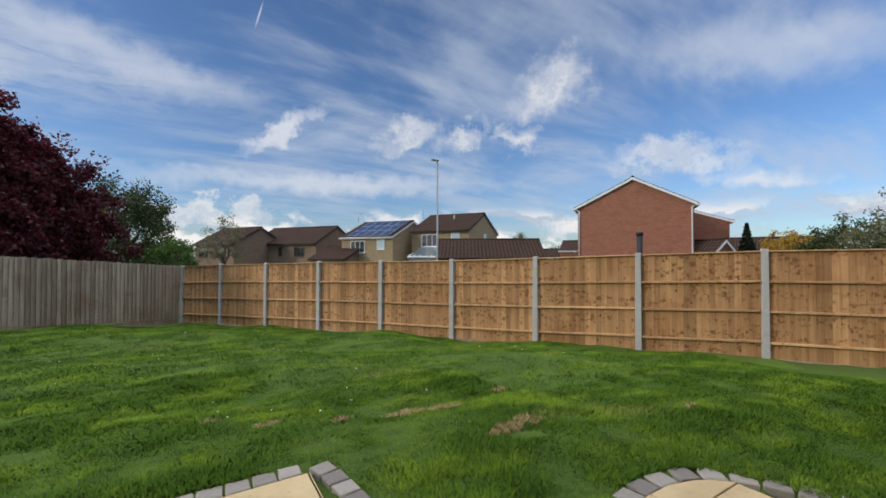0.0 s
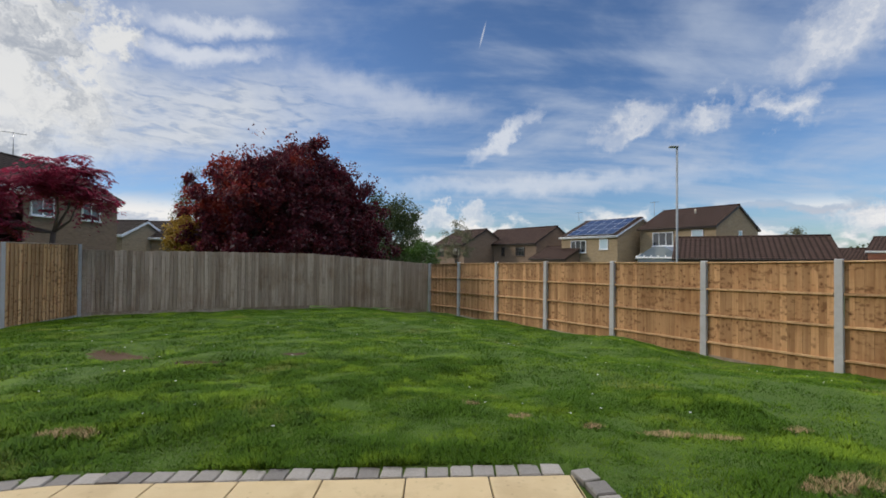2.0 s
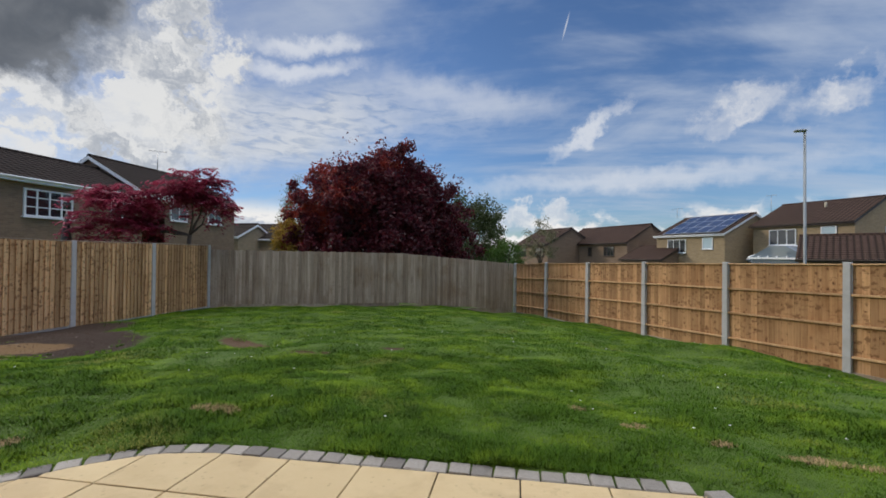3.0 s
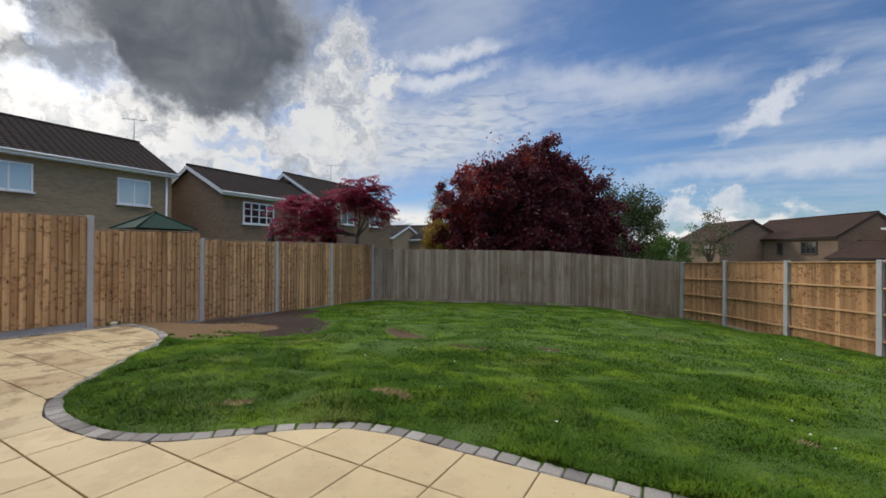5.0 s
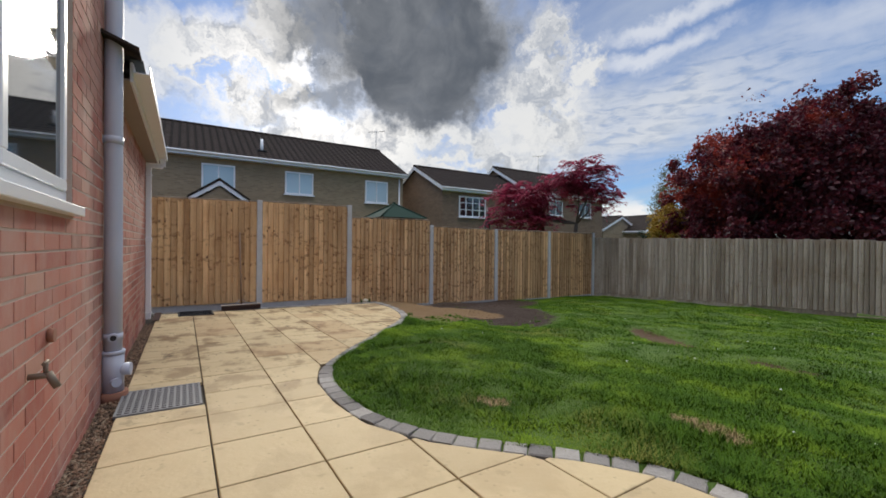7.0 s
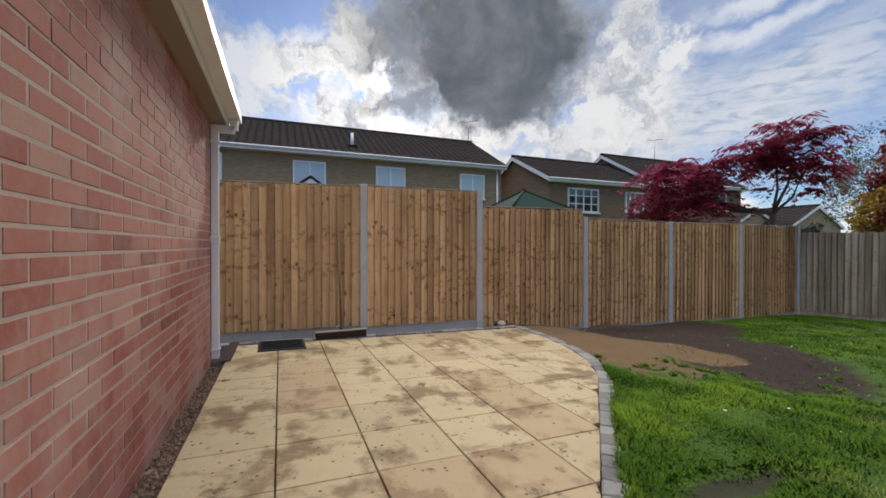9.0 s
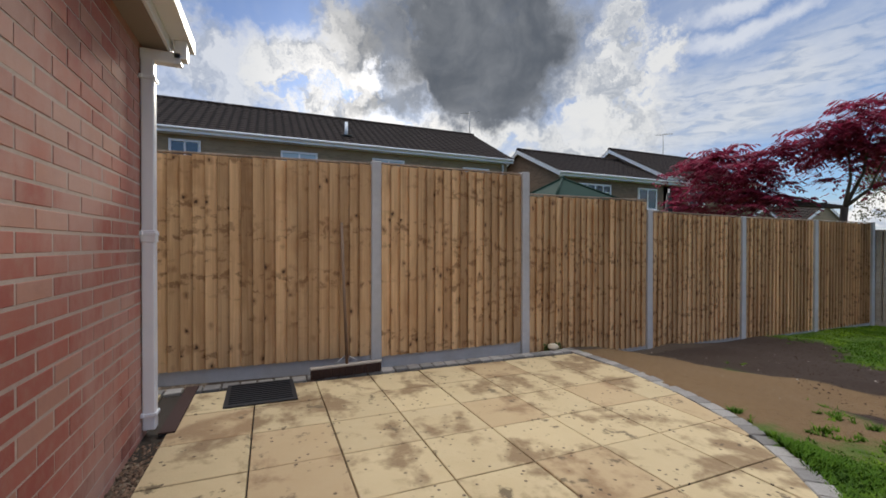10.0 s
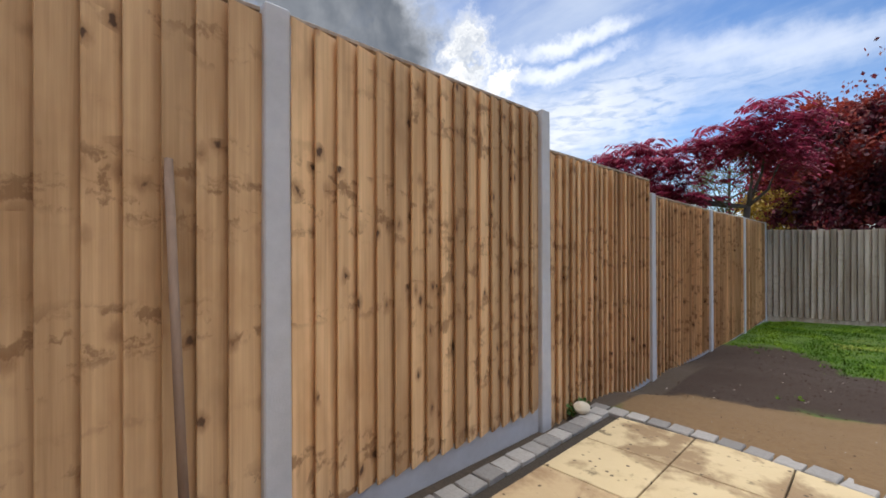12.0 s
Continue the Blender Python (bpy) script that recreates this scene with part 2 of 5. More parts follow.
WOOD_A = wood("new_fence_wood", (0.36, 0.20, 0.085), (0.80, 0.54, 0.295), (0.06, 0.025, 0.010), stain=(0.17, 0.075, 0.028))
WOOD_B = wood("orange_fence_wood", (0.26, 0.125, 0.05), (0.66, 0.40, 0.20), (0.11, 0.04, 0.015), stain=(0.25, 0.11, 0.04))
WOOD_RAIL = wood("rail_wood", (0.46, 0.27, 0.13), (0.66, 0.45, 0.25), knot=0.5)
WOOD_OLD = wood("weathered_fence_wood", (0.18, 0.135, 0.10), (0.58, 0.49, 0.40), knot=0.25, stain=(0.16, 0.12, 0.09))
WOOD_HANDLE = wood("broom_handle_wood", (0.12, 0.075, 0.05), (0.24, 0.16, 0.11), knot=0.2)


def concrete_like(name, a, b, size=14.0, rough=0.9, speck=0.3):
    def build(n, p, rnd):
        c = n.mix(n.noise(p, size, 6, 0.6), a, b)
        c = n.mix(n.span(n.noise(p, 3.0, 4), 0.4, 0.7, 0, 0.35), c, n.mix(1.0, c, (0.75, 0.72, 0.66), "MULTIPLY"))
        fine = n.noise(p, 240.0, 2, 0.5)
        c = n.mix(n.math("MULTIPLY", fine, speck), c, n.mix(1.0, c, (0.6, 0.6, 0.6), "MULTIPLY"))
        return c, fine, 0.25
    return material(name, build, rough)


CONCRETE = concrete_like("concrete", (0.44, 0.44, 0.455), (0.60, 0.595, 0.60))
SETT = material("grey_sett", lambda n, p, r: (n.mix(n.noise(p, 60, 4), n.mix(r, (0.13, 0.12, 0.11), (0.27, 0.25, 0.225)), n.mix(r, (0.22, 0.205, 0.19), (0.44, 0.41, 0.37))), n.noise(p, 90, 4), 0.5), 0.9)


def slab_build(dirty):
    def build(n, p, rnd):
        place = n.node("ShaderNodeNewGeometry").outputs["Position"]
        c = n.mix(n.noise(p, 5, 4), (0.52, 0.40, 0.22), (0.62, 0.50, 0.30))
        c = n.mix(0.9, c, n.mix(rnd, (0.90, 0.88, 0.86), (1.08, 1.07, 1.05)), "MULTIPLY")
        x = n.node("ShaderNodeSeparateXYZ", {0: place}).outputs[0]
        worn = n.span(x, -6.6, -3.6, 1, 0.2)
        blot = n.span(n.noise(n.scale(place, (1, 1, 1)), 2.9, 5, 0.6, 0.2), 0.48, 0.62)
        c = n.mix(n.math("MULTIPLY", n.math("MULTIPLY", blot, worn), 0.85), c, (0.22, 0.135, 0.065))
        wet = n.span(n.noise(place, 1.1, 3, 0.5), 0.5, 0.62)
        pick = n.math("GREATER_THAN", rnd, 0.80)
        c = n.mix(n.math("MULTIPLY", n.math("MULTIPLY", pick, worn), 0.45), c, (0.36, 0.22, 0.11))
        grit = n.node("ShaderNodeTexVoronoi", {"Vector": place, "Scale": 19.0}).outputs["Distance"]
        some = n.span(n.noise(place, 5.5, 3), 0.45, 0.56)
        dot = n.math("MULTIPLY", n.math("MULTIPLY", n.span(grit, 0.13, 0.21, 1, 0), some), worn)
        c = n.mix(n.math("MULTIPLY", dot, 0.9), c, (0.07, 0.045, 0.025))
        stain = n.span(n.noise(place, 6.5, 6, 0.62, 0.1), 0.61, 0.69)
        c = n.mix(n.math("MULTIPLY", n.math("MULTIPLY", stain, worn), 0.85), c, (0.12, 0.085, 0.045))
        return c, n.math("ADD", n.noise(place, 45, 6, 0.65), n.math("MULTIPLY", n.noise(place, 8, 4), 0.8)), 0.35
    return build


SLAB = material("buff_slab", slab_build(1.0), 0.75)
JOINT = concrete_like("joint_sand", (0.025, 0.019, 0.013), (0.07, 0.052, 0.034), 60)


DRY = [(1.45, 2.72, 0.16, 0.07, 0), (1.75, 2.66, 0.17, 0.06, -10), (1.80, 1.90, 0.16, 0.07, 10), (2.05, 1.95, 0.12, 0.08, 0), (0.11, 3.3, 0.07, 0.04, 0), (0.46, 2.98, 0.09, 0.05, 0), (0.96, 2.8, 0.08, 0.04, 10), (3.35, 1.55, 0.09, 0.035, 10), (2.5, 2.85, 0.11, 0.05, 10), (-2.7, 2.73, 0.2, 0.07, 5), (-3.7, 2.0, 0.12, 0.06, 40)]


def dry_mask(n, flat):
    """Where the turf has dried to straw."""
    out = 0.0
    for x, y, rx, ry, turn in DRY:
        rx, ry = rx * 1.25, ry * 1.25
        v = n.node("ShaderNodeMapping", {"Vector": n.vec("SUBTRACT", flat, (x, y, 0)), "Rotation": (0, 0, radians(-turn))}).outputs[0]
        out = n.math("MAXIMUM", out, n.span(n.vec("LENGTH", n.scale(v, (1 / rx, 1 / ry, 0))), 0.5, 1.5, 1, 0))
    ragged = n.noise(flat, 12.0, 6, 0.7)
    return n.span(n.math("ADD", out, n.math("MULTIPLY", n.math("SUBTRACT", ragged, 0.5), 3.2)), 0.55, 0.95)


def ground_build(n, p, rnd):
    place = n.node("ShaderNodeNewGeometry").outputs["Position"]
    flat = n.scale(place, (1, 1, 0))
    a = n.noise(flat, 0.9, 5, 0.6, 0.3)
    b = n.noise(flat, 7.0, 5, 0.65)
    c = n.mix(b, (0.040, 0.080, 0.006), (0.075, 0.135, 0.010))
    c = n.mix(n.span(a, 0.50, 0.68, 0, 0.7), c, (0.11, 0.19, 0.010))
    c = n.mix(n.span(n.noise(flat, 1.6, 4, 0.6), 0.56, 0.7, 0, 0.5), c, (0.04, 0.09, 0.014))

    def patch(c, x, y, rx, ry, turn, paint, amount=1.0, ragged=0.8, size=3.5, paint2=None):
        v = n.node("ShaderNodeMapping", {"Vector": n.vec("SUBTRACT", flat, (x, y, 0)), "Rotation": (0, 0, radians(-turn))}).outputs[0]
        far = n.vec("LENGTH", n.scale(v, (1 / rx, 1 / ry, 0)))
        far = n.math("ADD", far, n.math("MULTIPLY", n.math("SUBTRACT", n.noise(flat, size, 6, 0.65), 0.5), 2 * ragged))
        m = n.math("MULTIPLY", n.span(far, 0.85, 1.05, 1, 0), amount)
        tint = n.mix(n.noise(flat, 22, 5, 0.7), paint, paint2 or tuple(1.7 * v for v in paint))
        return n.mix(m, c, tint)

    dark, dark2, sand, sand2 = (0.018, 0.010, 0.006), (0.052, 0.028, 0.015), (0.12, 0.068, 0.028), (0.22, 0.135, 0.06)
    c = patch(c, -7.7, 5.45, 2.0, 0.95, -30, dark, 1, 0.35, 1.6, dark2)
    c = patch(c, -9.1, 6.0, 0.9, 1.9, 0, dark, 1, 0.3, 1.6, dark2)
    c = patch(c, -8.3, 3.95, 1.6, 0.72, -12, sand, 1, 0.4, 2.2, sand2)
    c = patch(c, -7.6, 4.7, 0.6, 0.36, 30, sand, 1, 0.4, 3, sand2)
    c = patch(c, -4.45, 5.55, 0.85, 0.24, -28, (0.055, 0.028, 0.012), 1, 0.8, 5)
    c = patch(c, -2.95, 4.8, 0.34, 0.13, 5, (0.05, 0.026, 0.012), 1, 0.8, 7)
    c = patch(c, -2.07, 5.4, 0.2, 0.12, 10, (0.055, 0.03, 0.02), 1, 0.5, 6)
    c = patch(c, -5.48, 2.25, 0.09, 0.32, -5, (0.03, 0.025, 0.013), 0.9, 0.5, 7)
    c = patch(c, -4.85, 4.3, 0.3, 0.09, 20, (0.05, 0.035, 0.02), 0.9, 0.5, 7)
    c = n.mix(n.math("MULTIPLY", dry_mask(n, flat), 0.9), c, n.mix(n.noise(flat, 25, 5, 0.7), (0.12, 0.07, 0.035), (0.36, 0.24, 0.13)))
    c = patch(c, -1.5, 6.8, 0.9, 0.4, -20, (0.16, 0.20, 0.02), 0.7, 0.8, 3)
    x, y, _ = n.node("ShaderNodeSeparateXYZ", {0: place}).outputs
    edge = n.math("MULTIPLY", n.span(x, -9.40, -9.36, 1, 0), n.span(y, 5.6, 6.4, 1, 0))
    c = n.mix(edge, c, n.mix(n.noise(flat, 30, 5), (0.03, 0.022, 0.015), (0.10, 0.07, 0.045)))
    path = n.math("MULTIPLY", n.span(y, -0.04, -0.02, 1, 0), n.span(y, -0.6, -0.5))
    gravel = n.node("ShaderNodeTexVoronoi", {"Vector": place, "Scale": 55.0})
    stones = n.mix(n.node("ShaderNodeSeparateXYZ", {0: gravel.outputs["Color"]}).outputs[0], (0.08, 0.055, 0.035), (0.33, 0.25, 0.17))
    c = n.mix(path, c, stones)
    outer = n.span(n.vec("LENGTH", n.scale(n.vec("SUBTRACT", flat, (-1, 6, 0)), (1, 1, 0))), 22, 26)
    c = n.mix(outer, c, n.mix(n.noise(flat, 0.08, 4), (0.05, 0.08, 0.025), (0.09, 0.11, 0.04)))
    return c, n.math("ADD", b, n.noise(flat, 40, 4, 0.7)), 0.9


GROUND = material("lawn_ground", ground_build, 0.95)
def brick_build(source):
    def build(n, p, rnd):
        r = rnd if source == "object" else n.node("ShaderNodeNewGeometry").outputs["Random Per Island"]
        place = n.node("ShaderNodeNewGeometry").outputs["Position"]
        c = n.mix(r, (0.33, 0.085, 0.060), (0.45, 0.165, 0.115))
        c = n.mix(n.math("MULTIPLY", n.math("GREATER_THAN", n.math("FRACT", n.math("MULTIPLY", r, 7.3)), 0.86), 0.8), c, (0.46, 0.25, 0.18))
        c = n.mix(n.math("MULTIPLY", n.math("GREATER_THAN", n.math("FRACT", n.math("MULTIPLY", r, 11.1)), 0.9), 0.7), c, (0.19, 0.06, 0.042))
        c = n.mix(n.span(n.noise(p, 18, 5, 0.65), 0.42, 0.72, 0, 0.5), c, (0.38, 0.19, 0.14))
        c = n.mix(n.span(n.noise(n.scale(place, (1, 1, 0.5)), 2.2, 6, 0.65), 0.42, 0.66, 0, 0.65), c, (0.50, 0.31, 0.25))
        return c, n.noise(p, 70, 5, 0.7), 0.2
    return build


BRICK = material("red_brick", brick_build("object"), 0.88)
BRICK_ISLE = material("red_brick_joined", brick_build("island"), 0.88)
MORTAR = concrete_like("mortar", (0.42, 0.31, 0.25), (0.60, 0.48, 0.40), 50)


def house_brick(name, a, b, mortar, streak=True):
    def build(n, p, rnd):
        place = n.node("ShaderNodeTexCoord").outputs["Object"]
        x, y, z = n.node("ShaderNodeSeparateXYZ", {0: place}).outputs
        v = n.node("ShaderNodeCombineXYZ", {0: n.math("ADD", x, y), 1: z, 2: 0.0}).outputs[0]
        t = n.node("ShaderNodeTexBrick", {"Vector": v, "Scale": 1.0, "Mortar Size": 0.008, "Brick Width": 0.225, "Row Height": 0.075, "Color1": (*a, 1), "Color2": (*b, 1), "Mortar": (*mortar, 1), "Bias": 0.0})
        c = n.mix(n.span(n.noise(n.scale(v, (1, 3, 1)), 0.9, 5, 0.6), 0.4, 0.75, 0, 0.4), t.outputs[0], n.mix(1.0, t.outputs[0], (0.7, 0.68, 0.66), "MULTIPLY"))
        return c, t.outputs["Fac"], 0.3
    return material(name, build, 0.9)


BUFF_WALL = house_brick("buff_brick_wall", (0.27, 0.20, 0.125), (0.36, 0.27, 0.17), (0.33, 0.26, 0.18))
YELLOW_WALL = house_brick("yellow_brick_wall", (0.31, 0.22, 0.125), (0.42, 0.31, 0.175), (0.36, 0.28, 0.19))
BROWN_WALL = house_brick("brown_brick_wall", (0.19, 0.125, 0.085), (0.26, 0.175, 0.115), (0.25, 0.18, 0.13))
RED_WALL = house_brick("red_brick_far_wall", (0.30, 0.10, 0.06), (0.40, 0.15, 0.09), (0.30, 0.17, 0.12))


def tiles(name, a, b):
    def build(n, p, rnd):
        c = n.mix(n.noise(p, 3, 5), a, b)
        c = n.mix(n.span(n.noise(p, 0.8, 4), 0.45, 0.7, 0, 0.4), c, n.mix(1.0, c, (0.7, 0.75, 0.6), "MULTIPLY"))
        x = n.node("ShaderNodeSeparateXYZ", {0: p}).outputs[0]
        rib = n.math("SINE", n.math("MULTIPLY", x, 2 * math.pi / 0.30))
        # Shade in the troughs between ribs is put into the tile colour.
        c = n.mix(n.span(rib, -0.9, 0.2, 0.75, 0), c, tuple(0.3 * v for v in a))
        return c, n.math("ADD", n.math("MULTIPLY", rib, 1.5), n.noise(p, 30, 4)), 0.7
    return material(name, build, 0.95, **{"Specular IOR Level": 0.2})


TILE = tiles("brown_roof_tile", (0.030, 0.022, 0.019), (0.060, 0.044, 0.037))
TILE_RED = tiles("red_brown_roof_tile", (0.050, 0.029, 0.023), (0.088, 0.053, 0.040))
plain = lambda name, c, rough=0.5, **kw: material(name, lambda n, p, r: (n.mix(n.noise(p, 5, 4), tuple(v * 0.88 for v in c), c), None), rough, **kw)
WHITE = plain("white_plastic", (0.86, 0.87, 0.89), 0.3)
SOFFIT = plain("soffit_board", (0.30, 0.25, 0.21), 0.6)
PIPE_GREY = plain("grey_plastic_pipe", (0.52, 0.54, 0.62), 0.4)
DARK = plain("black_rubber", (0.018, 0.018, 0.02), 0.6)
STEEL = plain("galvanised_steel", (0.42, 0.42, 0.43), 0.4, Metallic=0.7)
LEAD = plain("dark_felt", (0.05, 0.06, 0.06), 0.7)
GREEN = plain("green_painted_roof", (0.010, 0.036, 0.024), 0.95)
BRASS = plain("aged_brass", (0.24, 0.19, 0.14), 0.6, Metallic=0.4)
CLAY = plain("clay_pipe", (0.30, 0.13, 0.08), 0.8)
BRUSH = plain("brown_bristle", (0.06, 0.03, 0.022), 0.9)
STONE = plain("cream_stone", (0.55, 0.48, 0.36), 0.8)
COLUMN = plain("grey_painted_column", (0.30, 0.32, 0.33), 0.5, Metallic=0.4)
BROWN_TRIM = plain("dark_brown_trim", (0.045, 0.028, 0.02), 0.6)
BARK = material("bark", lambda n, p, r: (n.mix(n.noise(n.scale(p, (8, 8, 2)), 3, 5), (0.045, 0.035, 0.025), (0.16, 0.12, 0.09)), n.noise(n.scale(p, (10, 10, 2)), 4, 5), 0.8), 0.9)


def glass(name, tint, rough=0.04):
    m = material(name, lambda n, p, r: (tint, None), rough, **{"Specular IOR Level": 0.9, "IOR": 1.6})
    return m


PANE = glass("window_glass", (0.16, 0.20, 0.24))
# Light blue of the reflected sky is put into the colour of pane and blind.
PANE_BLIND_SKY = glass("window_glass_with_blind_and_sky", (0.42, 0.55, 0.62))
PANE_DARK = glass("dark_window_glass", (0.02, 0.025, 0.03))
SOLAR = glass("solar_panel", (0.02, 0.035, 0.09), 0.15)


def leaf(name, a, b, c=None, share=0.15, through=0.35, sun_paint=0.0):
    m = bpy.data.materials.new(name)
    m.use_nodes = True
    n = Nodes(m.node_tree)
    r = n.node("ShaderNodeNewGeometry").outputs["Random Per Island"]
    col = n.mix(r, a, b)
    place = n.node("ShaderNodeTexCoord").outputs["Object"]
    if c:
        # Last argument gathers c on the sun side and top: sunlight put into colour.
        col = n.mix(n.span(n.math("ADD", n.noise(place, 0.9, 3), n.vec("DOT_PRODUCT", place, (-sun_paint, 0, sun_paint * 0.6))), 0.62 - share, 0.76 - share, 0, 0.85), col, c)
    one = n.node("ShaderNodeBsdfPrincipled", {"Base Color": col, "Roughness": 0.55})
    two = n.node("ShaderNodeBsdfTranslucent", {"Color": col})
    mixed = n.node("ShaderNodeMixShader", {0: through, 1: one.outputs[0], 2: two.outputs[0]})
    out = n.node("ShaderNodeOutputMaterial")
    n.link(mixed.outputs[0], out.inputs[0])
    return m


# The crown's lit western and upper side is painted in with the redder tone.
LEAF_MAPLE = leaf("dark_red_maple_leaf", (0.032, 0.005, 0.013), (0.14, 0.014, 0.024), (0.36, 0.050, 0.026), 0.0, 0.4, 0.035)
LEAF_SUMAC = leaf("crimson_sumac_leaf", (0.15, 0.012, 0.035), (0.40, 0.045, 0.10), None, 0.1, 0.45)
LEAF_GREEN = leaf("green_leaf", (0.03, 0.05, 0.012), (0.075, 0.10, 0.025), (0.10, 0.10, 0.03), 0.05)
LEAF_BRIGHT = leaf("bright_green_leaf", (0.045, 0.10, 0.012), (0.09, 0.17, 0.025))
LEAF_YELLOW = leaf("yellow_leaf", (0.30, 0.17, 0.02), (0.45, 0.30, 0.04))
LEAF_PALE = leaf("pale_birch_leaf", (0.10, 0.11, 0.05), (0.20, 0.19, 0.10))
LEAF_FIR = leaf("fir_needle", (0.010, 0.025, 0.012), (0.025, 0.05, 0.02))
def grass_build(n, p, rnd):
    place = n.node("ShaderNodeNewGeometry").outputs["Position"]
    flat = n.scale(place, (1, 1, 0))
    one = n.node("ShaderNodeNewGeometry").outputs["Random Per Island"]
    c = n.mix(one, (0.036, 0.092, 0.004), (0.074, 0.150, 0.006))
    c = n.mix(n.span(n.noise(n.scale(flat, (0.9, 1.2, 0)), 1.5, 6, 0.62, 0.1), 0.45, 0.66, 0, 1.0), c, n.mix(one, (0.105, 0.195, 0.008), (0.21, 0.315, 0.018)))
    c = n.mix(n.span(n.noise(n.scale(flat, (1, 1.4, 0)), 3.2, 4, 0.6), 0.52, 0.66, 0, 0.5), c, (0.018, 0.050, 0.004))
    c = n.mix(n.math("MULTIPLY", n.span(n.noise(flat, 0.8, 5, 0.6), 0.56, 0.70), n.math("GREATER_THAN", one, 0.45)), c, (0.24, 0.25, 0.05))
    c = n.mix(n.math("MULTIPLY", dry_mask(n, flat), n.span(one, 0.25, 0.5, 0.25, 1.0)), c, n.mix(one, (0.16, 0.10, 0.045), (0.46, 0.33, 0.18)))
    return c


GRASS = material("grass_blade", grass_build, 0.6, **{"Specular IOR Level": 0.1})


def soften(mat, share):
    """Thin blades scatter light among each other: lean their shading normals towards the sky."""
    nodes, links = mat.node_tree.nodes, mat.node_tree.links
    shader = [k for k in nodes if k.type == "BSDF_PRINCIPLED"][0]
    geo, shrink, lift, unit = nodes.new("ShaderNodeNewGeometry"), nodes.new("ShaderNodeVectorMath"), nodes.new("ShaderNodeVectorMath"), nodes.new("ShaderNodeVectorMath")
    shrink.operation, lift.operation, unit.operation = "MULTIPLY", "ADD", "NORMALIZE"
    shrink.inputs[1].default_value = (share, share, share)
    lift.inputs[1].default_value = (0, 0, 1)
    links.new(geo.outputs["Normal"], shrink.inputs[0])
    links.new(shrink.outputs[0], lift.inputs[0])
    links.new(lift.outputs[0], unit.inputs[0])
    links.new(unit.outputs[0], shader.inputs["Normal"])


soften(GRASS, 0.9)



# ---- mesh helpers ----
def box_bm(sx, sy, sz, bevel=0.0, base=True, at=(0, 0, 0)):
    bm = bmesh.new()
    bmesh.ops.create_cube(bm, size=1, matrix=Matrix.Translation((at[0], at[1], at[2] + (sz / 2 if base else 0))) @ Matrix.Diagonal((sx, sy, sz, 1)))
    if bevel:
        bmesh.ops.bevel(bm, geom=bm.edges[:], offset=bevel, segments=1, affect="EDGES")
    return bm


def tube_bm(points, radius, sides=12, taper=1.0):
    """A tube through points; the radius shrinks to taper times itself at the end."""
    bm = bmesh.new()
    rings = []
    pts = [Vector(p) for p in points]
    for i, p in enumerate(pts):
        t = ((pts[min(i + 1, len(pts) - 1)] - pts[max(i - 1, 0)])).normalized()
        side = t.cross(Vector((0.31, 0.17, 1)) if abs(t.z) < 0.9 else Vector((1, 0.2, 0))).normalized()
        up = side.cross(t)
        r = radius * (1 + (taper - 1) * i / max(1, len(pts) - 1))
        rings.append([bm.verts.new(p + (side * math.cos(a) + up * math.sin(a)) * r) for a in [2 * math.pi * k / sides for k in range(sides)]])
    for a, b in zip(rings, rings[1:]):
        for k in range(sides):
            bm.faces.new((a[k], a[(k + 1) % sides], b[(k + 1) % sides], b[k]))
    bm.faces.new(rings[0][::-1])
    bm.faces.new(rings[-1])
    bmesh.ops.recalc_face_normals(bm, faces=bm.faces)
    for f in bm.faces:
        f.smooth = len(f.verts) == 4
    return bm


def join_bm(*many):
    bm = bmesh.new()
    for b in many:
        me = bpy.data.meshes.new("joined")
        b.to_mesh(me)
        b.free()
        bm.from_mesh(me)
        bpy.data.meshes.remove(me)
    return bm


def prism_bm(outline, depth, axis="y"):
    """A flat outline in (a, z), drawn out by depth along the axis."""
    bm = bmesh.new()
    put = (lambda a, z, d: (a, d, z)) if axis == "y" else (lambda a, z, d: (d, a, z))
    one = [bm.verts.new(put(a, z, 0)) for a, z in outline]
    two = [bm.verts.new(put(a, z, depth)) for a, z in outline]
    k = len(outline)
    bm.faces.new(one), bm.faces.new(two[::-1])
    for i in range(k):
        bm.faces.new((one[i], two[i], two[(i + 1) % k], one[(i + 1) % k]))
    bmesh.ops.recalc_face_normals(bm, faces=bm.faces)
    return bm


def as_mesh(name, bm, mat):
    me = bpy.data.meshes.new(name)
    bm.to_mesh(me)
    bm.free()
    me.materials.append(mat)
    return me


def part(name, bm, mat, parent=None, label="", at=(0, 0, 0), turn=(0, 0, 0), scale=None, kind=""):
    me = bm if isinstance(bm, bpy.types.Mesh) else as_mesh(name, bm, mat)
    ob = new(name, me)
    if parent:
        ob.parent = parent
    ob.location, ob.rotation_euler = at, turn
    if scale:
        ob.scale = scale
    return tagged(ob, label=label, kind=kind)


def thing(name, at=(0, 0, 0), turn=0.0, label="", category="", group="", kind=""):
    ob = new(name)
    ob.empty_display_size = 0.1
    ob.location, ob.rotation_euler = at, (0, 0, turn)
    return tagged(ob, label, category, group, kind)


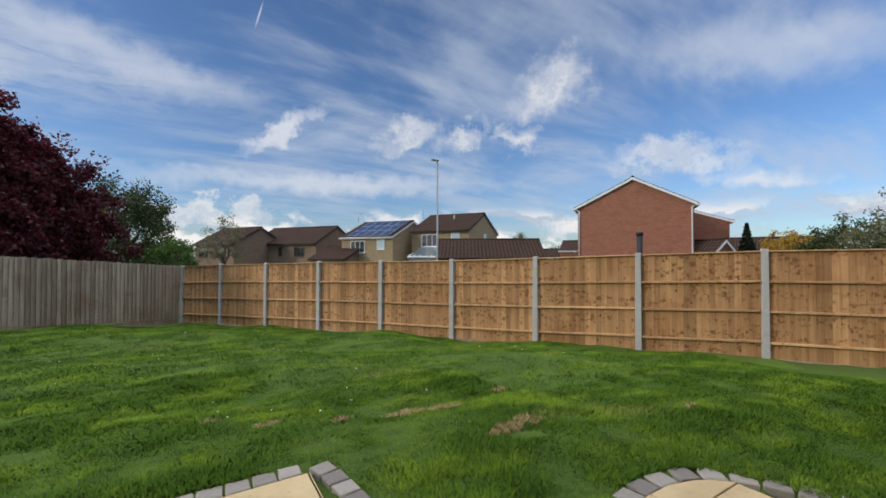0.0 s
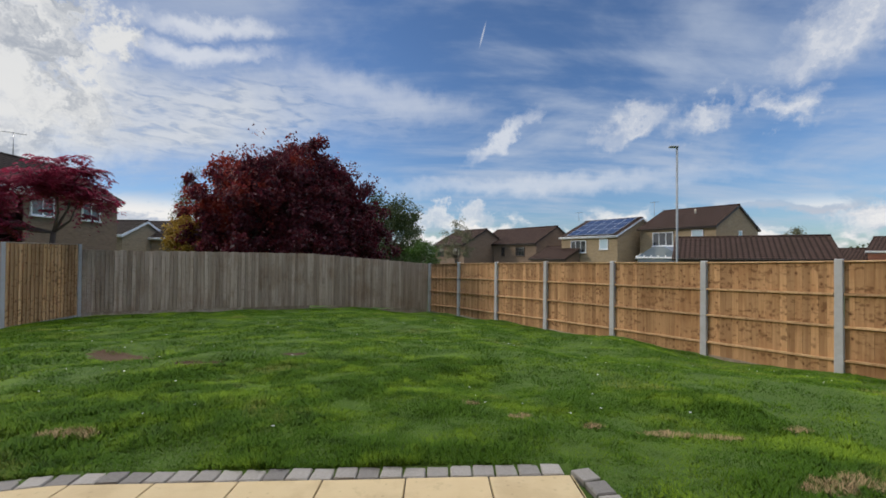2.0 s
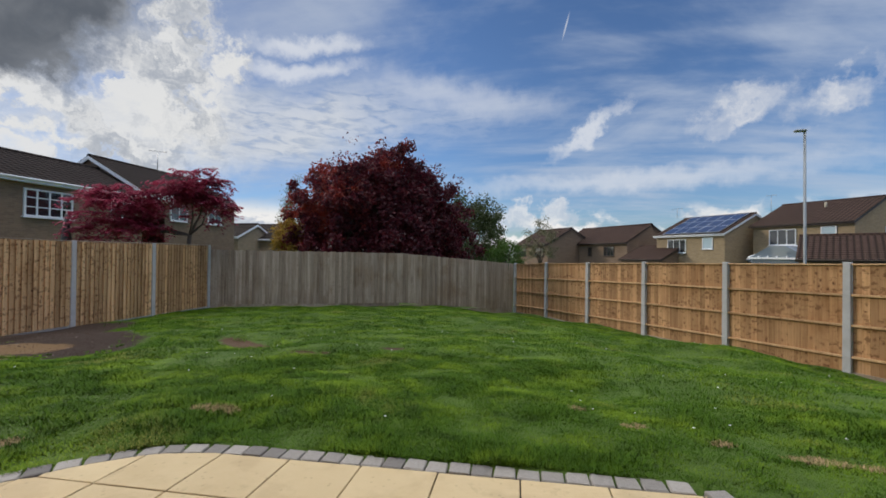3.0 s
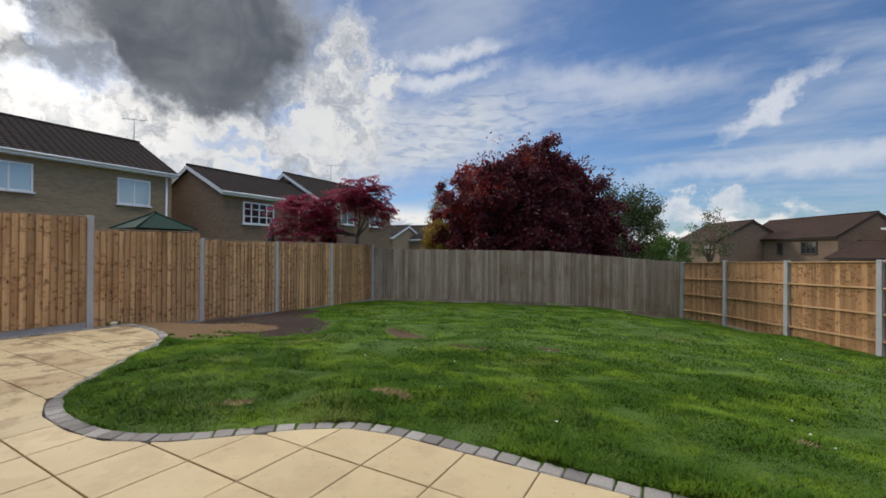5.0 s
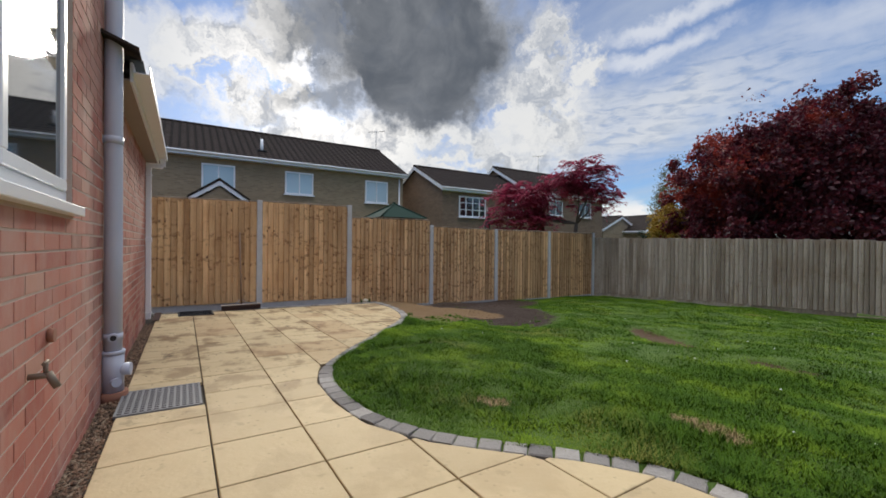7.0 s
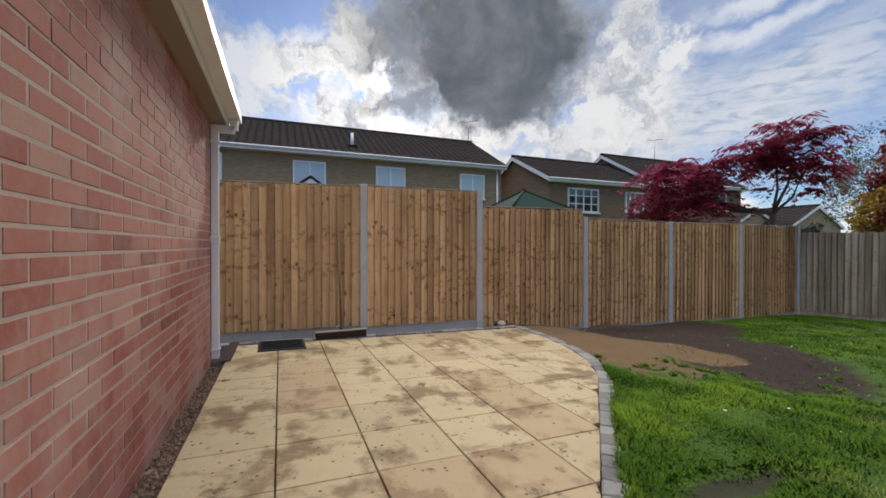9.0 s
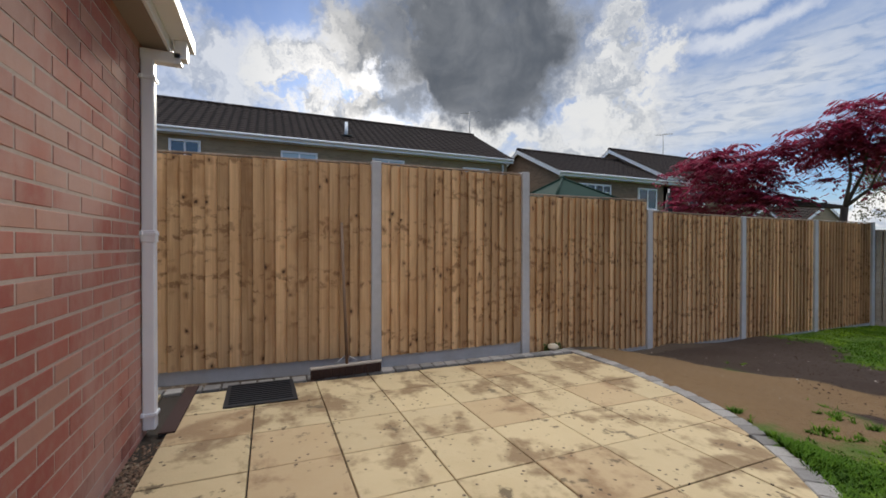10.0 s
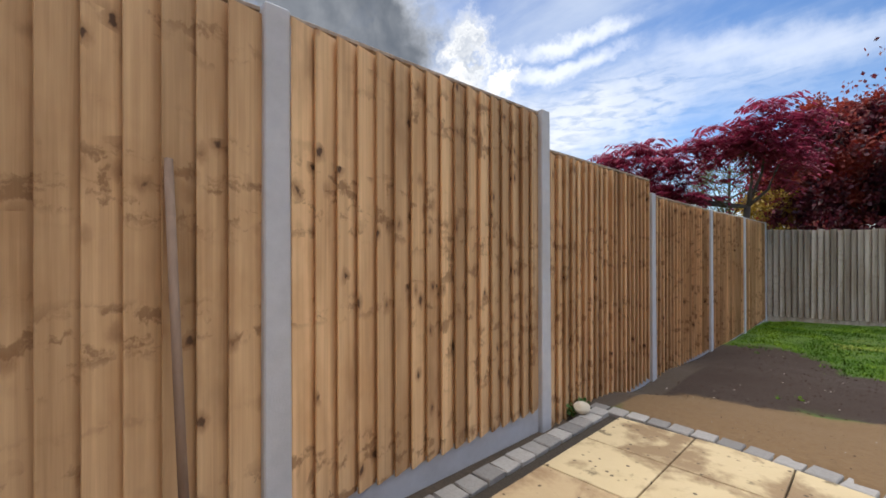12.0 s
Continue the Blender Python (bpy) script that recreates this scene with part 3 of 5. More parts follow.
def lump_mesh(name, verts, faces, mat, smooth=False):
    me = bpy.data.meshes.new(name)
    verts, faces = np.asarray(verts, np.float32), np.asarray(faces, np.int32)
    k = faces.shape[1]
    me.vertices.add(len(verts)), me.loops.add(faces.size), me.polygons.add(len(faces))
    me.vertices.foreach_set("co", verts.ravel())
    me.loops.foreach_set("vertex_index", faces.ravel())
    me.polygons.foreach_set("loop_start", np.arange(0, faces.size, k, dtype=np.int32))
    me.update(calc_edges=True)
    me.validate()
    me.materials.append(mat)
    me.polygons.foreach_set("use_smooth", np.full(len(faces), smooth))
    return me


# ---- ground and patio ----
SX, SY = 0.0192, 0.01745


def patio_z(x, y):
    return SX * x - SY * y


KERB = [(-9.5, 3.52), (-8.8, 3.52), (-8.4, 3.46), (-7.95, 3.37), (-7.4, 3.17), (-7.0, 2.9), (-6.5, 2.44), (-6.1, 2.08), (-5.6, 1.62), (-5.1, 1.22), (-4.7, 1.09), (-4.2, 1.07), (-3.8, 1.12), (-3.4, 1.32), (-3.1, 1.6), (-2.85, 1.85), (-2.55, 2.05), (-2.2, 2.12), (-1.5, 2.12), (0.58, 2.12),
        (0.61, 2.0), (0.66, 1.4), (0.8, 0.98), (1.1, 0.84), (1.5, 0.88), (1.84, 0.98), (2.05, 0.98), (2.25, 0.92), (2.4, 0.77), (2.5, 0.55), (2.55, 0.2), (2.56, -0.3)]
kerb_x, kerb_y = np.array([p[0] for p in KERB]), np.array([p[1] for p in KERB])


def kerb_at(x):
    return np.interp(x, kerb_x, kerb_y)


LAWN = [(-9.6, 1.4, -.30), (-9.6, 3.1, -.31), (-9.6, 5.0, -.42), (-9.6, 7, -.47), (-9.6, 8.9, -.49), (-9.5, 10.75, -.53), (-6.5, 12.3, -.58), (-4.3, 13.35, -.62), (-.47, 15.28, -.97), (.62, 13.8, -.90), (2.76, 10.67, -.78), (4.95, 7.57, -.70), (7.03, 4.4, -.56), (8.26, 2.94, -.53), (11, -1, -.45), (-3, 4.6, -.14), (-4, 4.35, -.15), (-4.4, 5.72, -.28), (0.5, 4.5, -.16), (3, 3, -.12), (2.7, 7, -.42), (-1, 9, -.45), (-6, 8.5, -.42), (-7, 5, -.32), (4.5, 0.5, -.05)]
LAWN += [(x, float(kerb_at(x)) + 0.12, patio_z(x, float(kerb_at(x))) + 0.0) for x in (-9.2, -8, -7, -6, -5, -4, -3, -2, -1, 0, 0.6, 1.2, 2, 2.5)]
lawn_pts = np.array(LAWN)


def lawn_z(x, y):
    x, y = np.asarray(x, float), np.asarray(y, float)
    d2 = (x[..., None] - lawn_pts[:, 0]) ** 2 + (y[..., None] - lawn_pts[:, 1]) ** 2 + 0.05
    w = d2 ** -1.7
    return (w * lawn_pts[:, 2]).sum(-1) / w.sum(-1)


def axis_steps(lo, hi, step, far):
    out = [round(lo + i * step, 4) for i in range(int((hi - lo) / step) + 1)]
    before = [lo - step * 1.6 ** k for k in range(2, 40) if lo - step * 1.6 ** k > -far]
    after = [hi + step * 1.6 ** k for k in range(2, 40) if hi + step * 1.6 ** k < far]
    return np.array([-far, *before[::-1], *out, *after, far])


def lattice(x, y, size, seed):
    """Smooth random hills between -1 and 1 about size metres across."""
    g = np.random.default_rng(seed).uniform(-1, 1, (64, 64))
    u, v = np.asarray(x) / size + 500.0, np.asarray(y) / size + 500.0
    i, j = np.floor(u).astype(int), np.floor(v).astype(int)
    a, b = u - i, v - j
    a, b = a * a * (3 - 2 * a), b * b * (3 - 2 * b)
    i, j, k, m = i % 64, j % 64, (i + 1) % 64, (j + 1) % 64
    return (g[i, j] * (1 - a) + g[k, j] * a) * (1 - b) + (g[i, m] * (1 - a) + g[k, m] * a) * b


def tufts(x, y):
    return 0.55 * lattice(x, y, 0.55, 1) + 0.6 * lattice(x, y, 0.24, 2) + 0.35 * lattice(x * 0.6, y, 0.12, 3)


def bumps(x, y):
    return np.sin(x * 3.1 + np.sin(y * 2.3)) * np.sin(y * 2.7 + np.sin(x * 1.9)) * 0.012 + lattice(x, y, 0.6, 1) * 0.022 + lattice(x, y, 0.27, 2) * 0.010


HOLLOWS = [(-4.45, 5.55, 0.8, 0.22, -28), (-2.95, 4.8, 0.3, 0.11, 5), (-2.07, 5.4, 0.17, 0.1, 10), (-5.48, 2.25, 0.07, 0.28, -5), (-4.85, 4.3, 0.27, 0.07, 20)]


def hollow(x, y):
    """1 in the middle of the small worn pits of the lawn."""
    out = np.zeros(np.shape(x))
    for cx, cy, rx, ry, a in HOLLOWS:
        c, w = math.cos(radians(a)), math.sin(radians(a))
        u, v = ((x - cx) * c + (y - cy) * w) / (rx + 0.05), (-(x - cx) * w + (y - cy) * c) / (ry + 0.05)
        out = np.maximum(out, np.clip(1.3 - u * u - v * v, 0, 1))
    return out


def build_ground():
    xs, ys = axis_steps(-10.0, 12.0, 0.07, 1500), axis_steps(-1.0, 16.0, 0.07, 1500)
    gx, gy = np.meshgrid(xs, ys)
    far = np.maximum(0, np.hypot(gx + 1, gy - 6) - 14)
    gz = lawn_z(np.clip(gx, -14, 13), np.clip(gy, -3, 17)) - np.minimum(far * 0.02, 0.9)
    near = (gx > -10) & (gx < 9) & (gy > 0) & (gy < 15)
    gz = gz + np.where(near, bumps(gx, gy) * np.clip((gy - kerb_at(gx)) * 3 - 0.2, 0, 1) - 0.05 * hollow(gx, gy), 0)
    inside = (gy < kerb_at(gx) + 0.06) & (gx > -9.75) & (gx < 2.6) & (gy > -0.7)
    gz = np.where(inside, patio_z(gx, gy) - 0.045, gz)
    strip = (gy < -0.06) & (gy > -0.7) & (gx > -8.35) & (gx < 2.6)
    gz = np.where(strip, patio_z(gx, gy) - 0.03, gz)
    h, w = gx.shape
    idx = np.arange(h * w).reshape(h, w)
    faces = np.stack([idx[:-1, :-1], idx[:-1, 1:], idx[1:, 1:], idx[1:, :-1]], -1).reshape(-1, 4)
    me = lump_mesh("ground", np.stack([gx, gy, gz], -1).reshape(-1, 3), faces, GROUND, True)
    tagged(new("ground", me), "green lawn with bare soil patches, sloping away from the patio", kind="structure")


build_ground()


# ---- fences ----
def wedge_bm(width, thick, thin, high):
    """An upright board, thick on one edge and thin on the other, on its base."""
    bm = bmesh.new()
    out = [(0.016, 0), (width, 0), (width, thin), (0.003, thick), (0, thick - 0.003), (0.001, thick - 0.012), (0.016, thick - 0.014)]
    lo = [bm.verts.new((a, b, 0)) for a, b in out]
    hi = [bm.verts.new((a, b, high)) for a, b in out]
    bm.faces.new(lo[::-1]), bm.faces.new(hi)
    for i in range(len(out)):
        j = (i + 1) % len(out)
        bm.faces.new((lo[i], lo[j], hi[j], hi[i]))
    return bm


def post_bm(size, high):
    a = box_bm(size, size, high, 0.006)
    for v in a.verts:
        if v.co.z > high - 0.03:
            v.co.x *= 0.86
            v.co.y *= 0.86
    return a


rnd = random.Random(4)
board_a = as_mesh("board", wedge_bm(0.114, 0.040, 0.006, 1.0), WOOD_A)
board_b = as_mesh("board", wedge_bm(0.112, 0.018, 0.006, 1.0), WOOD_B)
board_old = as_mesh("board", wedge_bm(0.114, 0.044, 0.005, 1.0), WOOD_OLD)


def side_of(ax, ay, bx, by):
    return math.atan2(by - ay, bx - ax), math.hypot(bx - ax, by - ay)


def fence_a():
    posts = [(-9.76, -0.453, -0.30, 1.744), (-9.615, 1.386, -0.30, 1.735), (-9.585, 3.06, -0.31, 1.745), (-9.63, 5.033, -0.442, 1.408), (-9.59, 6.927, -0.515, 1.372), (-9.58, 8.842, -0.528, 1.372), (-9.59, 10.76, -0.549, 1.375)]
    tops = [(1.695, 1.705), (1.715, 1.715), (1.50, 1.525), (1.385, 1.355), (1.355, 1.36), (1.36, 1.355)]
    fence = thing("fence", (-9.74, -0.5, -0.3), label="tall new brown feather-edge fence between grey concrete posts", category="fence")
    o = fence.location
    for x, y, z0, z1 in posts:
        p = part("post", post_bm(0.105, z1 - z0 + 0.25), CONCRETE, fence, "grey concrete post", (x - o.x, y - o.y, z0 - 0.25 - o.z))
    for i, ((ax, ay, az, _), (bx, by, bz, _)) in enumerate(zip(posts, posts[1:])):
        turn, run = side_of(ax, ay, bx, by)
        gb = -0.155 if i < 2 else -0.40 - 0.02 * i
        lo0 = [-0.10, -0.12, -0.36, -0.40, -0.45, -0.47][i]
        part("gravel_board", box_bm(run - 0.1, 0.045, 0.30, 0.004), CONCRETE, fence, "grey concrete gravel board", ((ax + bx) / 2 - o.x, (ay + by) / 2 - o.y, lo0 - 0.295 - o.z), (0, 0, turn))
        count = round((run - 0.1) / 0.094)
        pitch = (run - 0.112) / count
        for k in range(count):
            s = (0.046 + k * pitch) / run
            high = tops[i][0] + (tops[i][1] - tops[i][0]) * s - lo0 + rnd.uniform(-0.006, 0.006)
            x, y = ax + (bx - ax) * s, ay + (by - ay) * s
            n = Vector((math.sin(turn), -math.cos(turn), 0))
            part("board", board_a, None, fence, "", (x + n.x * 0.012 - o.x, y + n.y * 0.012 - o.y, lo0 - 0.012 - o.z), (rnd.uniform(-.003, .003) + 0, 0, turn + math.pi * 0 + 0.0), (1, -1, high))
        for h in (0.25, 0.9, 1.5):
            part("rail", box_bm(run - 0.1, 0.035, 0.05), WOOD_A, fence, "", ((ax + bx) / 2 - 0.028 - o.x, (ay + by) / 2 - o.y, lo0 + h - o.z), (0, 0, turn))
        slope = math.atan2(tops[i][1] - tops[i][0], run)
        part("capping", box_bm(run - 0.1, 0.045, 0.016, 0.002), WOOD_OLD, fence, "", ((ax + bx) / 2 - o.x, (ay + by) / 2 - o.y, (tops[i][0] + tops[i][1]) / 2 - o.z), (0, -slope, turn))


def fence_b():
    posts = [(-0.40, 15.28, -0.98, 0.855), (0.62, 13.81, -0.93, 0.93), (1.675, 12.235, -0.86, 0.975), (2.757, 10.672, -0.80, 1.03), (3.876, 9.136, -0.77, 1.065), (4.946, 7.566, -0.73, 1.105), (5.95, 5.96, -0.66, 1.165), (7.03, 4.40, -0.60, 1.235), (8.18, 2.86, -0.57, 1.30), (9.25, 1.28, -0.55, 1.33), (10.3, -0.3, -0.5, 1.36), (11.4, -1.9, -0.5, 1.38)]
    fence = thing("fence", (-0.4, 15.28, -0.98), label="new orange-brown close-board fence, rails showing, between pale concrete posts", category="fence")
    o = fence.location
    for x, y, z0, z1 in posts:
        part("post", post_bm(0.11, z1 - z0 + 0.2), CONCRETE, fence, "pale grey concrete post", (x - o.x, y - o.y, z0 - 0.2 - o.z), (0, 0, radians(-55)))
    for (ax, ay, az, at), (bx, by, bz, bt) in zip(posts, posts[1:]):
        turn, run = side_of(ax, ay, bx, by)
        n = Vector((math.sin(turn), -math.cos(turn), 0))
        count = round((run - 0.1) / 0.098)
        pitch = (run - 0.112) / count
        for k in range(count):
            s = (0.056 + k * pitch) / run
            base, top = az + (bz - az) * s + 0.03, at + (bt - at) * s - 0.05
            part("board", board_b, None, fence, "", (ax + (bx - ax) * s - n.x * 0.01 - o.x, ay + (by - ay) * s - n.y * 0.01 - o.y, base - o.z), (0, 0, turn), (1, 1, top - base + rnd.uniform(-.004, .004)))
        tilt = -math.atan2(bt - at, run)
        mid = Vector(((ax + bx) / 2, (ay + by) / 2, 0))
        low, top = (az + bz) / 2 + 0.03, (at + bt) / 2 - 0.05
        for f in (0.13, 0.42, 0.70):
            part("rail", box_bm(run - 0.11, 0.045, 0.036, 0.003), WOOD_RAIL, fence, "pale horizontal rail", (mid.x + n.x * 0.014 - o.x, mid.y + n.y * 0.014 - o.y, low + (top - low) * f - o.z + 0.02), (0, tilt, turn))
        part("capping", box_bm(run - 0.11, 0.062, 0.022, 0.003), WOOD_RAIL, fence, "pale capping rail", (mid.x - o.x, mid.y - o.y, top - o.z), (0, tilt, turn))
        part("gravel_board", box_bm(run - 0.1, 0.02, 0.2), WOOD_OLD, fence, "", (mid.x - o.x, mid.y - o.y, low - 0.2 - o.z), (0, 0, turn))


def fence_old():
    a, kink, b = Vector((-9.64, 10.80, 0)), Vector((-4.32, 13.35, 0)), Vector((-0.5, 15.25, 0))
    fence = thing("fence", (a.x, a.y, -0.56), label="old grey weathered feather-edge fence behind the lawn", category="fence")
    o = fence.location
    for p, q, t0, t1, z0, z1 in ((a, kink, 1.23, 1.18, -0.56, -0.64), (kink, b, 1.18, 0.84, -0.64, -1.0)):
        turn, run = side_of(p.x, p.y, q.x, q.y)
        count = round(run / 0.096)
        for k in range(count):
            s = k / count
            base, top = z0 + (z1 - z0) * s + 0.12, t0 + (t1 - t0) * s + rnd.uniform(-.012, .01)
            at = p.lerp(q, s)
            part("board", board_old, None, fence, "", (at.x - o.x, at.y - o.y, base - o.z), (0, rnd.uniform(-.006, .006), turn), (1, -1, top - base))
        bays = round(run / 1.9)
        for k in range(bays):
            s = (k + 0.5) / bays
            at = p.lerp(q, s)
            z = z0 + (z1 - z0) * s
            part("gravel_board", box_bm(run / bays - 0.01, 0.03, 0.28, 0.004), WOOD_OLD, fence, "", (at.x - o.x, at.y - o.y, z - 0.14 - o.z), (0, 0, turn))
            part("rail", box_bm(run / bays - 0.01, 0.05, 0.07), WOOD_OLD, fence, "", (at.x - 0.04 - o.x, at.y + 0.05 - o.y, z + 1.4 - o.z), (0, 0, turn))


fence_a(), fence_b(), fence_old()


# ---- our house ----
WALL_Y = -0.23


def our_house():
    wall = lambda name, bm, mat, label: tagged(part(name, bm, mat), label, kind="structure")
    # Backing wall with the opening of the window.
    y0, deep = WALL_Y - 0.29, 0.29
    xa, xb, za, zb = -4.20, -2.40, 1.10, 2.35
    south = wall("wall_south", join_bm(
        box_bm(3.565, deep, 2.53, at=(-6.8775, y0 + deep / 2, -0.45)),
        box_bm(xa + 5.1, deep, 5.5, at=((xa - 5.1) / 2, y0 + deep / 2, -0.45)),
        box_bm(xb - xa, deep, za + 0.45, at=((xa + xb) / 2, y0 + deep / 2, -0.45)),
        box_bm(xb - xa, deep, 5.05 - zb, at=((xa + xb) / 2, y0 + deep / 2, zb)),
        box_bm(-1.3 - xb, deep, 5.5, at=((-1.3 + xb) / 2, y0 + deep / 2, -0.45)),
        box_bm(2.6, deep, 2.8, at=(0, y0 + deep / 2, 2.25)),
        box_bm(5.7, deep, 5.5, at=(4.15, y0 + deep / 2, -0.45))), MORTAR, "red brick house wall with pale mortar")
    wall("wall_west", box_bm(0.29, 5.5, 2.5, at=(-8.515, y0 - 2.75, -0.45)), BROWN_WALL, "red brick end wall of the extension")
    wall("wall_gable", box_bm(0.29, 7.0, 5.5, at=(-4.95, y0 - 3.5, -0.45)), RED_WALL, "red brick upper end wall of the house")
    wall("wall_back", box_bm(15.4, 0.29, 5.5, at=(-0.7, -7.2, -0.45)), RED_WALL, "red brick back wall of the house")
    wall("wall_east", box_bm(0.29, 7.0, 5.5, at=(6.85, y0 - 3.5, -0.45)), RED_WALL, "red brick far end wall of the house")
    roof = thing("roof", (-1.0, -0.2, 2.0), label="brown tiled roofs of the house and extension", kind="structure")
    part("roof_tile", prism_bm([(0.1, 3.08), (-3.6, 5.2), (-7.3, 3.08), (-7.3, 2.95), (-3.6, 5.05), (0.1, 2.95)], 12.5, "x"), TILE, roof, at=(-4.3, 0, 0))
    bits = [prism_bm([(0.17, 0.24), (-2.6, 1.24), (-2.6, 1.21), (0.17, 0.22)], 3.6, "x")]
    part("roof_slope", join_bm(*bits), TILE, roof, at=(-7.56, 0, 0))
    door = thing("door_1", (0, y0 + 0.1, 0), label="white framed open doorway onto the patio", kind="structure")
    part("door_frame", join_bm(box_bm(0.07, 0.09, 2.2, at=(-1.26, 0, 0.02)), box_bm(0.07, 0.09, 2.2, at=(1.26, 0, 0.02)), box_bm(2.45, 0.09, 0.07, at=(0, 0, 2.15))), WHITE, door)
    wall("floor", box_bm(11.3, 6.6, 0.1, at=(1.0, y0 - 3.33, -0.1)), CONCRETE, "plain floor inside the house")
    wall("ceiling", box_bm(11.3, 6.6, 0.1, at=(1.0, y0 - 3.33, 2.5)), SOFFIT, "plain ceiling inside the house")
    # Boxed eaves of the extension.
    eaves = thing("eaves", (-6.95, WALL_Y, 2.08), label="white boxed eaves with a square white gutter along the extension", category="eaves", kind="structure")
    part("soffit", box_bm(3.52, 0.13, 0.012, at=(0, 0.065, 0.0)), SOFFIT, eaves, "brownish soffit board", at=(0, 0, 0))
    part("fascia", box_bm(3.54, 0.018, 0.14, 0.003, at=(0, 0.14, -0.01)), WHITE, eaves, "white fascia")
    part("gutter", join_bm(box_bm(3.60, 0.09, 0.006, at=(0, 0.20, 0.05)), box_bm(3.60, 0.006, 0.07, at=(0, 0.248, 0.05)), box_bm(3.60, 0.006, 0.06, at=(0, 0.153, 0.05)), box_bm(0.006, 0.10, 0.07, at=(-1.78, 0.20, 0.05))), WHITE, eaves, "square white gutter")
    part("eaves_tray", box_bm(3.60, 0.08, 0.008, at=(0, 0.17, 0.135)), LEAD, eaves)
    # Square rainwater pipe.
    pipe = thing("rain_pipe", (-8.60, WALL_Y + 0.038, -0.17), label="white square rainwater pipe down the brick wall", category="drainpipe")
    part("shaft", box_bm(0.065, 0.065, 2.18, 0.006, at=(0, 0, 0.04)), WHITE, pipe)
    part("offset", join_bm(box_bm(0.066, 0.20, 0.066, 0.004, at=(0, 0.065, 2.16)), box_bm(0.066, 0.066, 0.11, 0.004, at=(0, 0.162, 2.19))), WHITE, pipe)
    part("socket", box_bm(0.075, 0.075, 0.07, 0.004, at=(0, 0, 1.12)), WHITE, pipe)
    for z in (0.12, 1.16, 2.05):
        part("bracket", join_bm(box_bm(0.1, 0.02, 0.022, 0.002, at=(0, -0.03, z)), box_bm(0.082, 0.082, 0.018, 0.002, at=(0, 0, z))), WHITE, pipe)
    # Soil pipe with its access bend.
    soil = thing("soil_pipe", (-5.08, WALL_Y + 0.056, -0.12), label="thick grey plastic soil pipe rising beside the window", category="soil pipe")
    part("shaft", tube_bm([(0, 0, z) for z in (0.30, 1.0, 2.0, 4.6)], 0.051, 20), PIPE_GREY, soil)
    part("access_bend", join_bm(tube_bm([(0, 0, 0.06), (0, 0, 0.33)], 0.062, 20), tube_bm([(0, 0, 0.31), (0, 0, 0.335)], 0.067, 20), tube_bm([(0, 0.02, 0.2), (0.01, 0.10, 0.2)], 0.043, 16), tube_bm([(0.02, 0, 0.13), (0.075, 0.03, 0.13)], 0.03, 14)), PIPE_GREY, soil)
    part("boss", join_bm(tube_bm([(0.0, 0, 0.43), (0.085, 0.01, 0.43)], 0.027, 14), tube_bm([(0, 0, 0.41), (0, 0, 0.45)], 0.055, 20)), PIPE_GREY, soil)
    # Black disc over the stub stands in for the shade inside the pipe.
    part("boss_hole", tube_bm([(0.083, 0.01, 0.43), (0.087, 0.0104, 0.43)], 0.018, 14), DARK, soil, "dark open end")
    part("clay_base", tube_bm([(0, 0, -0.02), (0, 0, 0.06)], 0.085, 20), CLAY, soil, "red clay collar")
    for z in (1.72, 3.2):
        part("bracket", join_bm(tube_bm([(0, 0, z), (0, 0, z + 0.05)], 0.056, 20), box_bm(0.02, 0.06, 0.02, at=(-0.05, -0.06, z + 0.015)), box_bm(0.10, 0.016, 0.05, at=(0, -0.06, z))), PIPE_GREY, soil)
    # Window.
    win = thing("window_1", ((xa + xb) / 2, WALL_Y, za), label="white plastic window above a white sill in the brick wall", kind="structure")
    w, h = xb - xa, zb - za
    part("window_sill", box_bm(w + 0.05, 0.12, 0.045, 0.004, at=(0, -0.015, -0.033)), WHITE, win)
    rim = lambda ww, hh, t, d, y, z: join_bm(box_bm(ww, d, t, 0.004, at=(0, y, z)), box_bm(ww, d, t, 0.004, at=(0, y, z + hh - t)), box_bm(t, d, hh - 2 * t, 0.004, at=(-(ww - t) / 2, y, z + t)), box_bm(t, d, hh - 2 * t, 0.004, at=((ww - t) / 2, y, z + t)))
    part("window_frame", join_bm(rim(w, h, 0.062, 0.07, -0.055, 0.018), box_bm(0.07, 0.07, h - 0.13, 0.004, at=(0.0, -0.055, 0.08))), WHITE, win)
    for s in (-1, 1):
        part("sash", rim(w / 2 - 0.09, h - 0.13, 0.05, 0.05, -0.035, 0.08), WHITE, win, at=(s * w / 4, 0, 0))
        part("pane", box_bm(w / 2 - 0.18, 0.02, h - 0.22, at=(s * w / 4, -0.035, 0.125)), PANE_DARK, win)
    # Outside tap and its pipe stub.
    tap = thing("garden_tap", (-3.50, WALL_Y + 0.01, 0.48), label="aged brass garden tap on the brick wall", category="tap")
    part("body", join_bm(tube_bm([(0, 0, 0), (0, 0.06, 0)], 0.011, 10), tube_bm([(0, 0.05, 0.01), (0, 0.075, -0.045)], 0.012, 10)), BRASS, tap)
    part("handle", join_bm(tube_bm([(0, 0.045, 0), (0, 0.045, 0.045)], 0.007, 8), tube_bm([(-0.028, 0.045, 0.045), (0.028, 0.045, 0.045)], 0.006, 8)), BRASS, tap)
    vent = thing("wall_socket", (-3.78, WALL_Y + 0.004, 0.57), label="small round pipe hole cover on the brick wall", category="wall vent")
    part("cover", tube_bm([(0, 0, 0), (0, 0.02, 0)], 0.028, 12), CLAY, vent)


our_house()


